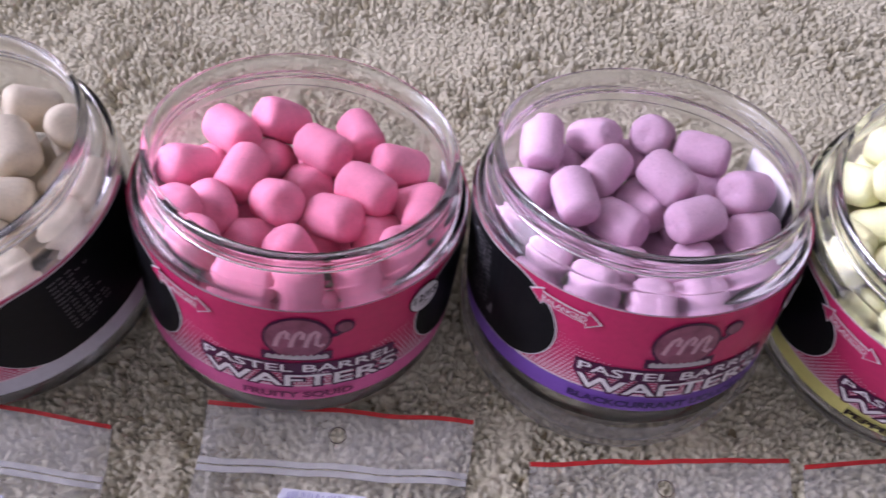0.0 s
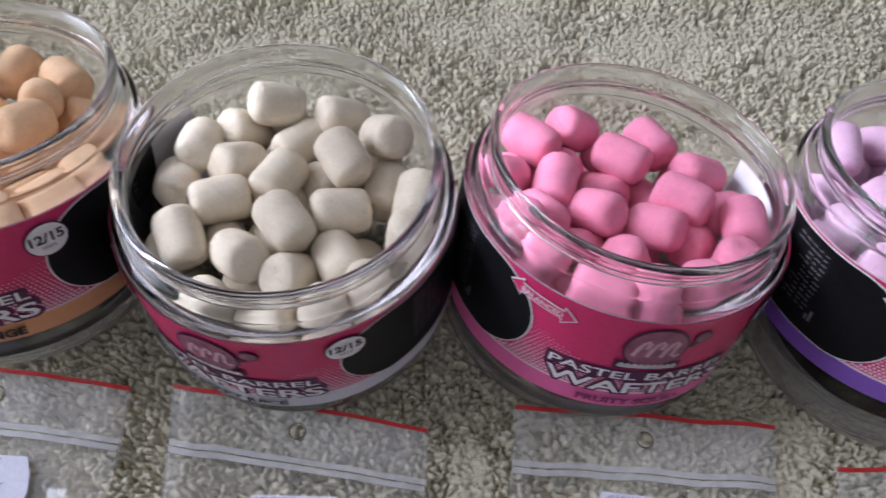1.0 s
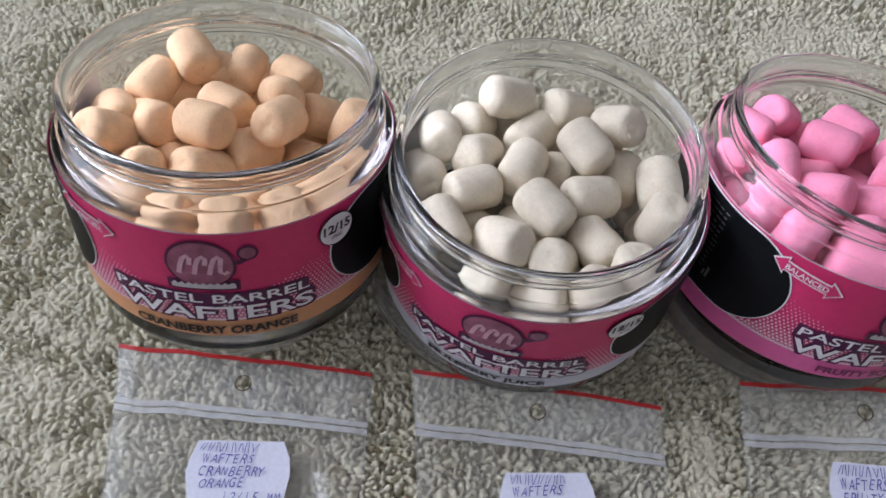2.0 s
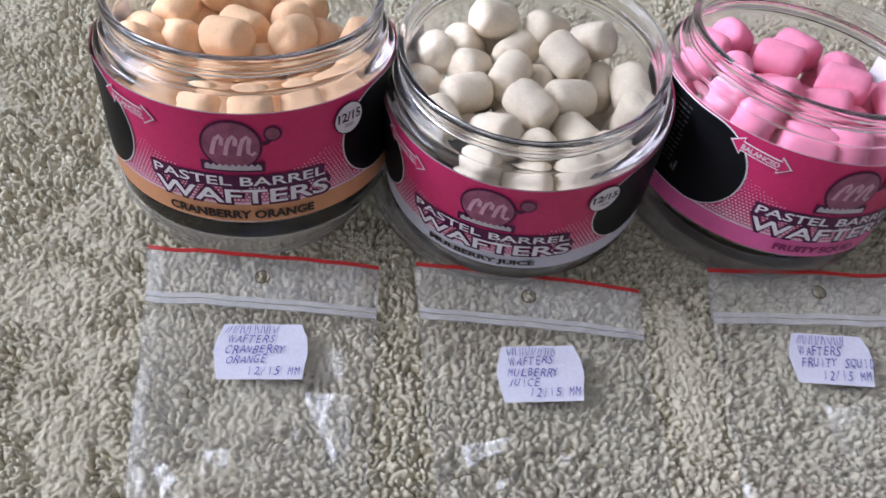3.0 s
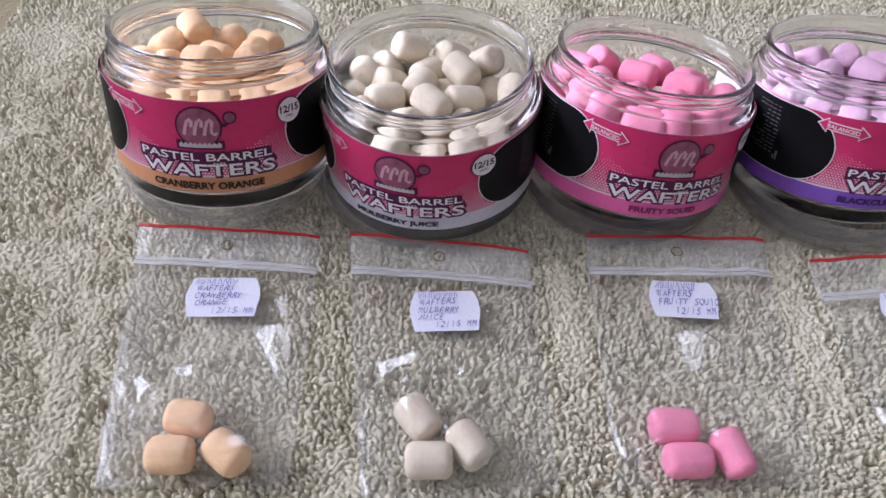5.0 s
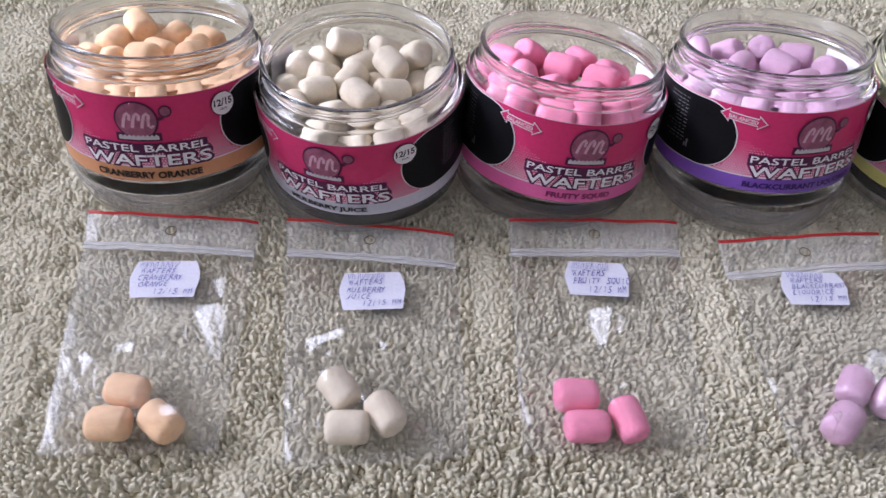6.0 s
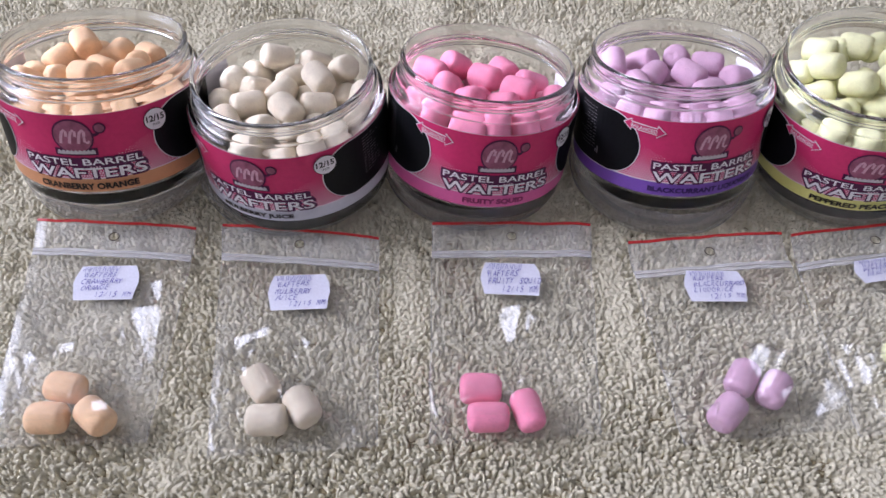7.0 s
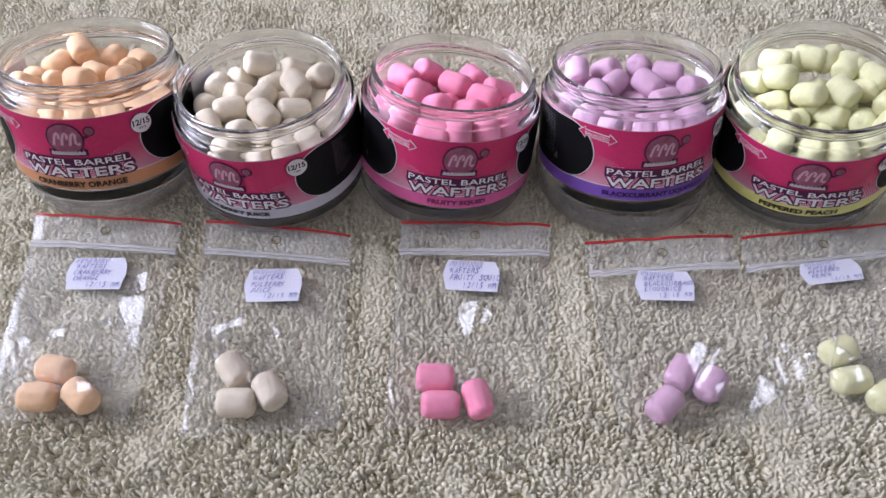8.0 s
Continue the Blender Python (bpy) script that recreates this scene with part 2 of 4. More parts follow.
w = new("ceiling", mesh_of("ceiling", *box(-3.12, 1.52, -1.42, 2.72, 2.6, 2.7)))
w.data.materials.append(CEIL)
tagged(w, "plain white painted ceiling", "ceiling", kind="structure")
win = tagged(new("window_1"), "white framed window letting in daylight", "window", kind="structure")
win.location = (-3.06, WIN_Y, WIN_Z)
a, b, f = WIN_W / 2, WIN_H / 2, 0.06
part("window_frame", mesh_of("window_frame", *joined(box(-0.03, 0.03, -a, a, b - f, b), box(-0.03, 0.03, -a, a, -b, -b + f), box(-0.03, 0.03, -a, -a + f, -b + f, b - f), box(-0.03, 0.03, a - f, a, -b + f, b - f), box(-0.03, 0.03, -0.03, 0.03, -b + f, b - f))), FRAME, win)
for s in (-1, 1):
    pane = part("pane", mesh_of("pane", *box(-0.004, 0.004, min(s * 0.03, s * (a - f)), max(s * 0.03, s * (a - f)), -b + f, b - f)), PLASTIC, win)
    pane.visible_shadow = False

# ---- bait jars ----
# place of the base centre, lean of the axis (x, y) and turn of the label
JARS = [
    ("orange", (-0.1553, 0.0413, 0.0102), 0.0465, 0.2697, 0.0020, "CRANBERRY ORANGE", 0.0355, 0.0008),
    ("white", (-0.0807, 0.0375, 0.0050), -0.0226, 0.0715, -0.3414, "MULBERRY JUICE", 0.0290, -0.0005),
    ("pink", (-0.0080, 0.0375, 0.0022), 0.0872, 0.2348, 0.0834, "FRUITY SQUID", 0.0240, 0.0005),
    ("lilac", (0.0725, 0.0352, 0.0057), -0.0314, 0.2799, 0.1151, "BLACKCURRANT LIQUORICE", 0.0440, 0.0010),
    ("yellow", (0.1487, 0.0331, 0.0098), -0.1271, 0.0312, -0.3093, "PEPPERED PEACH", 0.0300, -0.0005),
]
LIDS = [(-0.1580, 0.0505), (-0.0852, 0.0428), (-0.0078, 0.0430), (0.0724, 0.0372), (0.1512, 0.0380)]
JR = 0.0374
LAB0, BAND1, LAB1 = 0.0080, 0.0138, 0.0397


def leaning(place, tx, ty, turn):
    z = Vector((tx, ty, 1)).normalized()
    x = Vector((1, 0, 0))
    x = (x - z * x.dot(z)).normalized()
    y = z.cross(x)
    m = Matrix((x, y, z)).transposed().to_4x4()
    return Matrix.Translation(place) @ m @ Matrix.Rotation(turn, 4, "Z")


def wrap(u, v, off):
    r = JR + off
    return (r * math.sin(u / JR), -r * math.cos(u / JR), v)


def sheet(columns, off):
    """A printed area on the label from columns of (along, low, high)."""
    vs, fs = [], []
    for u, lo, hi in columns:
        vs += [wrap(u, lo, off), wrap(u, hi, off)]
    for i in range(len(columns) - 1):
        fs.append((2 * i, 2 * i + 2, 2 * i + 3, 2 * i + 1))
    return vs, fs


def disc(u, v, r, off, n=28, squash=1.0):
    vs, fs = [wrap(u, v, off)], []
    for k in (0.5, 1.0):
        vs += [wrap(u + k * r * math.cos(2 * math.pi * i / n), v + k * r * squash * math.sin(2 * math.pi * i / n), off) for i in range(n)]
    for i in range(n):
        j = (i + 1) % n
        fs += [(0, 1 + i, 1 + j), (1 + i, 1 + n + i, 1 + n + j, 1 + j)]
    return vs, fs


def stroke(points, width, off):
    """A printed line of even width along points (along, height)."""
    vs, fs = [], []
    for i, (u, v) in enumerate(points):
        p, q = points[max(0, i - 1)], points[min(len(points) - 1, i + 1)]
        d = Vector((q[0] - p[0], q[1] - p[1])).normalized() * (width / 2)
        vs += [wrap(u - d.y, v + d.x, off), wrap(u + d.y, v - d.x, off)]
        if i:
            fs.append((2 * i - 2, 2 * i - 1, 2 * i + 1, 2 * i))
    return vs, fs


GLYPHS = {}


def lettering(text, bold=0.0, slant=0.0):
    """Flat letters from the built-in font, as vertices in a unit box and faces."""
    key = (text, bold, slant)
    if key not in GLYPHS:
        c = bpy.data.curves.new("letters", "FONT")
        c.body, c.offset, c.shear, c.resolution_u, c.align_x = text, bold, slant, 3, "CENTER"
        ob = bpy.data.objects.new("letters", c)
        scene.collection.objects.link(ob)
        bpy.context.view_layer.update()
        me = bpy.data.meshes.new_from_object(ob.evaluated_get(bpy.context.evaluated_depsgraph_get()))
        co = np.array([v.co[:] for v in me.vertices])
        lo, hi = co.min(0), co.max(0)
        flat = (co[:, :2] - (lo[:2] + hi[:2]) / 2) / (hi[:2] - lo[:2])
        GLYPHS[key] = (flat, [tuple(p.vertices) for p in me.polygons])
        bpy.data.objects.remove(ob)
        bpy.data.curves.remove(c)
        bpy.data.meshes.remove(me)
    return GLYPHS[key]


def text_on_label(text, u, v, width, height, off, bold=0.0, slope=0.0, slant=0.0):
    flat, faces = lettering(text, bold, slant)
    return [wrap(u + x * width, v + y * height + slope * x * width, off) for x, y in flat], faces


def jar_profile():
    outer = [(0.030, 0.0002), (0.0352, 0.0003), (0.0366, 0.0012), (0.0370, 0.0030), (0.0371, 0.0080), (0.0371, 0.0400), (0.0369, 0.0412), (0.0358, 0.0420), (0.0346, 0.0424),
             (0.0345, 0.0428), (0.0353, 0.0433), (0.0354, 0.0440), (0.0345, 0.0445), (0.0332, 0.0449), (0.0331, 0.0489), (0.0339, 0.0494), (0.0342, 0.0504), (0.0337, 0.0512)]
    inner = [(0.0326, 0.0513), (0.0319, 0.0506), (0.0318, 0.0440), (0.0326, 0.0424), (0.0347, 0.0410), (0.0355, 0.0392), (0.0356, 0.0075), (0.0345, 0.0052), (0.030, 0.0044)]
    return outer + inner


def jar_body_mesh():
    prof = jar_profile()
    soft = [prof[0]]
    for (r0, h0), (r1, h1) in zip(prof, prof[1:]):
        soft += [(0.75 * r0 + 0.25 * r1, 0.75 * h0 + 0.25 * h1), (0.25 * r0 + 0.75 * r1, 0.25 * h0 + 0.75 * h1)]
    soft.append(prof[-1])
    n, k = 80, len(soft)
    vs, fs = revolve(soft, n, False)
    vs += [(0, 0, 0.0012), (0, 0, 0.0050)]
    for i in range(n):
        j = (i + 1) % n
        fs += [(j * k, i * k, n * k), (i * k + k - 1, j * k + k - 1, n * k + 1)]
    return mesh_of("body", vs, fs, True)


def thread_mesh():
    """The raised screw thread, one climbing turn that dies away at its ends."""
    vs, fs, n, m = [], [], 90, 6
    for i in range(n + 1):
        s = i / n
        a = 1.2 + s * 2 * math.pi * 0.93
        r = 0.0006 * min(1, 12 * s, 12 * (1 - s)) + 0.00005
        h = 0.0459 + 0.0018 * s
        for j in range(m):
            b = 2 * math.pi * j / m
            q = 0.0332 + r * 1.3 * math.cos(b)
            vs.append((q * math.cos(a), q * math.sin(a), h + r * math.sin(b)))
    for i in range(n):
        for j in range(m):
            fs.append((i * m + j, (i + 1) * m + j, (i + 1) * m + (j + 1) % m, i * m + (j + 1) % m))
    fs += [tuple(range(m)), tuple(n * m + j for j in reversed(range(m)))]
    return mesh_of("screw_thread", vs, fs, True)


def around(n, u0, u1):
    return [u0 + (u1 - u0) * i / n for i in range(n + 1)]


SPAN = 1.98 * JR  # the label leaves the back of the jar clear
PAN_R, PAN_V, PAN_L, PAN_RT = 0.0127, 0.0264, -0.0262, 0.0272


def black_panel(grow, off, side):
    """The black panel at both sides of the front, each with a round end."""
    r, cl, cr = PAN_R + grow, PAN_L - PAN_R, PAN_RT + PAN_R
    left = [(cl + r * math.cos(math.pi / 2 * i / 20), r * math.sin(math.pi / 2 * i / 20)) for i in range(21)] + [(u, r) for u in around(16, cl, -SPAN)[1:]]
    right = [(u, r) for u in around(16, SPAN, cr)[:-1]] + [(cr - r * math.cos(math.pi / 2 * i / 20), r * math.sin(math.pi / 2 * i / 20)) for i in reversed(range(21))]
    return sheet([(u, PAN_V - d, min(LAB1, PAN_V + d)) for u, d in (left if side < 0 else right)], off)


def dots():
    pieces = []
    for row in range(16):
        v = 0.0142 + row * 0.00092
        r = 0.00046 * (1 - row / 19)
        for k in range(-44, 45):
            u = (k + 0.5 * (row % 2)) * 0.00100
            side = abs(u) / 0.030
            if abs(u) > 0.041 or v > 0.0160 + 0.0130 * min(1, side + 0.12):
                continue
            inside = False
            for c in (PAN_L - PAN_R, PAN_RT + PAN_R):
                inside |= math.hypot(u - c, v - PAN_V) < PAN_R + 0.0007
            if not inside:
                pieces.append(([wrap(u + r * math.cos(t * math.pi / 3), v + r * math.sin(t * math.pi / 3), 0.0005) for t in range(6)], [(0, 1, 2, 3, 4, 5)]))
    return joined(*pieces)


def m_strokes(off):
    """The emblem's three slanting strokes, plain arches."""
    pieces = []
    for k in range(3):
        u = -0.0036 + 0.0030 * k
        pieces.append(stroke([(u - 0.0008, 0.0288), (u - 0.0003, 0.0312), (u + 0.0004, 0.0333), (u + 0.0013, 0.0341), (u + 0.0018, 0.0334), (u + 0.0015, 0.0315)], 0.0010, off))
    pieces.append(stroke([(0.0039, 0.0315), (0.0038, 0.0296), (0.0046, 0.0290), (0.0054, 0.0297)], 0.0009, off))
    return joined(*pieces)


def arrow_outline(grow, off):
    u0, u1, v0, slope = -0.0330, -0.0178, 0.0356, -0.10
    h, w, hl = 0.0011 + grow, 0.0021 + grow * 1.6, 0.0026 + grow * 0.5
    pts = [(u0 - grow * 1.6, 0, 0), (u0 + hl, -w, w), (u0 + hl + 0.00001, -h, h)]
    pts += [(u0 + hl + (u1 - u0 - 2 * hl) * i / 6, -h, h) for i in range(1, 6)]
    pts += [(u1 - hl - 0.00001, -h, h), (u1 - hl, -w, w), (u1 + grow * 1.6, 0, 0)]
    mid = (u0 + u1) / 2
    return sheet([(u, v0 + slope * (u - mid) + lo, v0 + slope * (u - mid) + hi) for u, lo, hi in pts], off)


def fine_print(off):
    """Rows of print too small to read, as thin bars, on the black panel at both sides."""
    rng = random.Random(5)
    pieces = []
    for side in (-1, 1):
        for row in range(13):
            v = 0.0365 - row * 0.0014
            u = side * 0.0475 if side < 0 else 0.0450
            n = rng.randint(3, 5)
            for k in range(n):
                ln = rng.uniform(0.0010, 0.0019)
                s = u + (k * 0.0021) * (1 if side > 0 else -1)
                pieces.append(sheet([(s, v, v + 0.00032), (s + ln, v, v + 0.00032)], off))
    pieces.append(sheet([(-0.0445, 0.0180, 0.0212), (-0.0438, 0.0180, 0.0212)], off))
    pieces.append(sheet([(-0.0455, 0.0180, 0.0196), (-0.0449, 0.0180, 0.0196)], off))
    return joined(*pieces)


BODY, THREAD = jar_body_mesh(), thread_mesh()
FULL = around(72, -SPAN, SPAN)
LABEL_ME = mesh_of("label", *sheet([(u, BAND1, LAB1) for u in FULL], 0.0003), True)
BACKING_ME = mesh_of("label_backing", *sheet([(u, LAB0, LAB1) for u in FULL], -0.0001), True)
RIDGE_ME = mesh_of("white_line", *sheet([(u, BAND1 - 0.0001, BAND1 + 0.00035) for u in FULL], 0.00045), True)
PANEL_EDGES = [mesh_of("panel_outline", *black_panel(0.00035, 0.00055, s)) for s in (-1, 1)]
PANELS = [mesh_of("black_panel", *black_panel(0, 0.00065, s)) for s in (-1, 1)]
DOT_ME = mesh_of("halftone_dots", *dots())
PRINT_ME = mesh_of("small_print", *fine_print(0.00075))
NAME_BACK = mesh_of("lettering_outline", *joined(text_on_label("WAFTERS", 0.0012, 0.0164, 0.0446, 0.0060, 0.0006, 0.075), sheet([(u, 0.0192, 0.0228) for u in around(24, -0.0200, 0.0216)], 0.00058), text_on_label("PASTEL BARREL", 0.0008, 0.0210, 0.0436, 0.0042, 0.0006, 0.07)))
NAME_ME = mesh_of("lettering", *joined(text_on_label("WAFTERS", 0.0012, 0.0164, 0.0424, 0.0043, 0.00075, 0.016), text_on_label("PASTEL BARREL", 0.0008, 0.0210, 0.0418, 0.0027, 0.00072, 0.014)))
LOGO_BACK = mesh_of("emblem_outline", *joined(disc(0, 0.0314, 0.0070, 0.00062, 36), disc(0.0094, 0.0345, 0.0021, 0.00062), stroke([(0.0058, 0.0318), (0.0078, 0.0320), (0.0090, 0.0330)], 0.0012, 0.00062), sheet([(u, 0.0238, 0.0268) for u in around(8, -0.0073, 0.0073)], 0.00064)))
LOGO_FILL = mesh_of("emblem", *joined(disc(0, 0.0314, 0.0064, 0.00072, 36), disc(0.0094, 0.0345, 0.0016, 0.00072)))
LOGO_MARK = mesh_of("emblem_mark", *m_strokes(0.00085))
LOGO_BAR = mesh_of("emblem_banner", *sheet([(u, 0.0245, 0.0256 + 0.0007 * (k % 2)) for k, u in enumerate(around(18, -0.0064, 0.0064))], 0.00085))
BADGE_BACK = mesh_of("badge_outline", *disc(0.0286, 0.0336, 0.0044, 0.00078, 30))
BADGE_FILL = mesh_of("badge", *disc(0.0286, 0.0336, 0.0041, 0.00088, 30))
BADGE_TXT = mesh_of("badge_number", *joined(text_on_label("12/15", 0.0286, 0.0342, 0.0068, 0.0026, 0.0010, 0.03), text_on_label("mm", 0.0286, 0.0317, 0.0026, 0.0009, 0.0010)))
ARROW_BACK = mesh_of("arrow_outline", *arrow_outline(0.00035, 0.00078))
ARROW_FILL = mesh_of("arrow", *arrow_outline(0, 0.00088))
ARROW_TXT = mesh_of("arrow_word", *text_on_label("BALANCED", -0.0254, 0.0356, 0.0098, 0.0014, 0.0010, 0.015, -0.10))

SAY = {"orange": "pale orange", "white": "cream white", "pink": "bright pink", "lilac": "lilac", "yellow": "pale yellow"}
INKS = {"orange": INK_BLACK, "white": INK_BLACK, "pink": INK_PLUM, "lilac": INK_PURPLE, "yellow": INK_BLACK}
MATRICES = []
for kind, place, tx, ty, turn, flavour, width, shift in JARS:
    m = leaning(place, tx, ty, turn)
    MATRICES.append(m)
    jar = thing("bait_jar", m, f"open clear jar of {SAY[kind]} baits with magenta label", "jar", "row of bait jars")
    body = part("body", BODY, PLASTIC, jar, "clear plastic jar body with a thick rim")
    body.visible_shadow = False
    th = part("screw_thread", THREAD, PLASTIC, body)
    th.visible_shadow = False
    label = part("label", LABEL_ME, MAGENTA, jar, "glossy magenta wrap-round label")
    part("flavour_band", mesh_of("flavour_band", *sheet([(u, LAB0, BAND1) for u in FULL], 0.0003), True), BAND[kind], label)
    part("label_backing", BACKING_ME, WHITE, label, "white back of the label")
    part("white_line", RIDGE_ME, WHITE, label)
    for edge, panel in zip(PANEL_EDGES, PANELS):
        part("panel_outline", edge, WHITE, label)
        part("black_panel", panel, BLACK, label)
    tagged(part("halftone_dots", DOT_ME, PINKDOT, label), kind="stuff")
    tagged(part("small_print", PRINT_ME, FAINT, label), kind="stuff")
    part("lettering_outline", NAME_BACK, PLUM, label)
    part("lettering", NAME_ME, WHITE, label, "white block lettering")
    part("emblem_outline", LOGO_BACK, PLUM, label)
    part("emblem", LOGO_FILL, MAUVE, label)
    part("emblem_mark", LOGO_MARK, ROSE, label)
    part("emblem_banner", LOGO_BAR, GREY, label)
    part("badge_outline", BADGE_BACK, INK_BLACK, label)
    part("badge", BADGE_FILL, WHITE, label)
    part("badge_number", BADGE_TXT, INK_BLACK, label)
    part("arrow_outline", ARROW_BACK, WHITE, label)
    part("arrow", ARROW_FILL, MAGENTA, label)
    part("arrow_word", ARROW_TXT, WHITE, label)
    part("flavour_name", mesh_of("flavour_name", *text_on_label(flavour, shift, 0.0107, width, 0.0027, 0.0008, 0.046)), INKS[kind], label)


# ---- lids, lying under the jars with the open side up ----
def lid_meshes():
    outer = [(0.0352, -0.0010), (0.0362, 0.0004), (0.0364, 0.0030), (0.0370, 0.0034), (0.0372, 0.0062), (0.0368, 0.0067), (0.0369, 0.0102), (0.0374, 0.0106), (0.0374, 0.0130), (0.0368, 0.0137)]
    inner = [(0.0356, 0.0137), (0.0353, 0.0128), (0.0351, 0.0030), (0.0345, 0.0006)]
    skirt = mesh_of("skirt", *revolve(outer + inner, 80), True)
    plate = [(0.0, -0.0012), (0.0300, -0.0012), (0.0338, -0.0009), (0.0344, 0.0000), (0.0340, 0.0010), (0.0300, 0.0012), (0.0, 0.0012)]
    disc_me = mesh_of("top_plate", *revolve(plate, 80, False), True)
    ring = mesh_of("inner_ring", *revolve([(0.0305, 0.0012), (0.0312, 0.0012), (0.0312, 0.0034), (0.0305, 0.0034)], 72), True)
    return skirt, disc_me, ring


SKIRT, PLATE, RING = lid_meshes()
for (x, y), jar in zip(LIDS, JARS):
    lid = thing("jar_lid", Matrix.Translation((x, y, 0.0002)) @ Matrix.Diagonal((1.045, 1.045, 1.0, 1.0)), f"frosted plastic screw lid upturned under the {SAY[jar[0]]} jar", "jar lid", "jar lids")
    for nm, me in (("skirt", SKIRT), ("top_plate", PLATE), ("inner_ring", RING)):
        part(nm, me, FROSTED, lid)


# ---- bait pellets ----
def pellet_mesh(seed):
    """A pressed barrel, twelve by fifteen millimetres, with rounded shoulders, dimpled ends and an uneven skin."""
    rng = random.Random(seed)
    half, rad = 0.0067 + rng.uniform(-0.0003, 0.0003), 0.0052 + rng.uniform(-0.0002, 0.0002)
    prof = [(-1.0, 0.0), (-0.99, 0.22), (-0.995, 0.42), (-0.975, 0.60), (-0.92, 0.77), (-0.82, 0.90), (-0.68, 0.97), (-0.45, 1.0), (0.0, 1.01), (0.45, 1.0), (0.68, 0.97), (0.82, 0.90), (0.92, 0.77), (0.975, 0.60), (0.995, 0.42), (0.99, 0.22), (1.0, 0.0)]
    n, off = 22, Vector((seed * 7.1, 0, 0))
    vs, fs = [], []
    for a, r in prof[1:-1]:
        for i in range(n):
            t = 2 * math.pi * i / n
            d = Vector((a * half, rad * r * math.cos(t), rad * r * math.sin(t)))
            k = 1 + 0.045 * noise.noise(d * 150 + off) + 0.03 * noise.noise(d * 480 + off)
            if r < 0.7:
                k += 0.05 * noise.noise(d * 900 + off)
            vs.append(d * k)
    k = len(prof) - 2
    for p in range(k - 1):
        for i in range(n):
            j = (i + 1) % n
            fs.append((p * n + i, p * n + j, (p + 1) * n + j, (p + 1) * n + i))
    dent = 0.93 if seed % 2 else 0.99
    vs += [(-half * dent, 0, 0), (half * 0.95, 0, 0)]
    for i in range(n):
        j = (i + 1) % n
        fs += [(j, i, k * n), ((k - 1) * n + i, (k - 1) * n + j, k * n + 1)]
    me = mesh_of("bait_pellet", vs, fs, True)
    bm = bmesh.new()
    bm.from_mesh(me)
    bmesh.ops.recalc_face_normals(bm, faces=bm.faces)
    bm.to_mesh(me)
    bm.free()
    return me


PELLETS = {}
for i, kind in enumerate(BAIT):
    PELLETS[kind] = [pellet_mesh(10 * i + s) for s in range(5)]
    for me in PELLETS[kind]:
        me.materials.append(BAIT[kind])
prng = random.Random(3)


def pellet(kind, m, where):
    ob = new("bait_pellet", prng.choice(PELLETS[kind]))
    ob.matrix_world = m @ pose(0, 0, 0, prng.uniform(0, 360))
    tagged(ob, f"{SAY[kind]} chalky barrel-shaped fishing bait {where}", "fishing bait", f"{SAY[kind]} baits {where}")


# millimetres from the jar's base centre, then the barrel's heading and rise in degrees
TOP_ORANGE = [
    (-21.8, 18.4, 34.5, 66, 10), (-13.1, 25.3, 38.9, -58, -9), (-1.1, 28.4, 34, -97, 0), (12.1, 25.8, 34.1, -46, 5),
    (-17.4, 22.6, 25.6, 45, -34), (-3, 11.5, 34.1, -39, 3), (-5.9, 0.7, 36.8, -28, 11), (10.8, 3.9, 36.8, 67, -17),
    (9.3, 17, 34.5, -63, 27), (-19, 4.9, 33, -45, 22), (-27.8, -1.7, 34.5, 52, -38), (-19.1, -8.2, 30.3, -55, 36),
    (-5.7, -7.4, 29.7, 45, -34), (4.2, 2.2, 29.2, 43, -15), (-12.8, 0.3, 25.1, 52, -38), (18.6, 18.8, 27.8, 45, -34),
    (-24.3, 14.9, 28.5, -45, 22), (-27.6, 7.2, 33, -57, 12),
]
WALL_ORANGE = [
    (2.9, 28.4, 28.1, -24, 67), (-8.2, 27.3, 32.1, -55, 61), (-18.4, 21.8, 30.1, -140, -2), (-26.4, -10.7, 25.4, -159, 81),
    (-19.3, -21, 29.9, -43, -10), (-8.4, -27.2, 29.7, 168, 76), (3.8, -28.3, 31.6, -102, 79), (15.2, -24.1, 30.7, -85, 82),
    (23.7, -15.9, 31, 56, 3), (27.9, -5.9, 30, -149, 85), (7.7, 15.2, 24.9, 105, 52), (-15.9, 6, 24.4, 148, -74),
    (-5.8, -16, 23.1, 135, 23), (6.3, -15.8, 23.7, 84, 47), (14.6, -8.8, 22.4, 66, 9), (16, 5.8, 23.6, 132, -26),
    (0.2, 6, 24.9, -42, 6), (3, -5.2, 22.2, -89, 13),
]
TOP_WHITE = [
    (-15.5, 23.9, 36.7, 38, -26), (-27.5, 7.6, 34.5, -65, 25), (-22.2, 17.8, 30.6, 67, -48), (-0.7, 28.5, 33, 44, -33),
    (12.7, 25.5, 35.5, -31, 41), (-28.4, -2.4, 31.2, -54, 28), (-17.6, 7, 32.3, 68, -36), (-7, 18.8, 31.1, 69, -8),
    (7, 14, 37.8, -37, -9), (-5.9, 5.7, 34.1, 84, -3), (2.2, 13.1, 26.7, 67, -48), (17, 15.1, 28.7, -87, 2),
    (26.1, 11.6, 34.1, -75, 1), (-15.3, -4.6, 34, 43, -9), (2.4, -6.5, 37.1, -32, -7), (11.3, 2.4, 34.2, 35, -14),
    (-18.3, -16.8, 34, -46, -12), (-4.1, -16.2, 34.1, -27, 34), (7.7, -15.7, 31.5, 75, -52), (16, -8.5, 31.7, -43, 8),
]
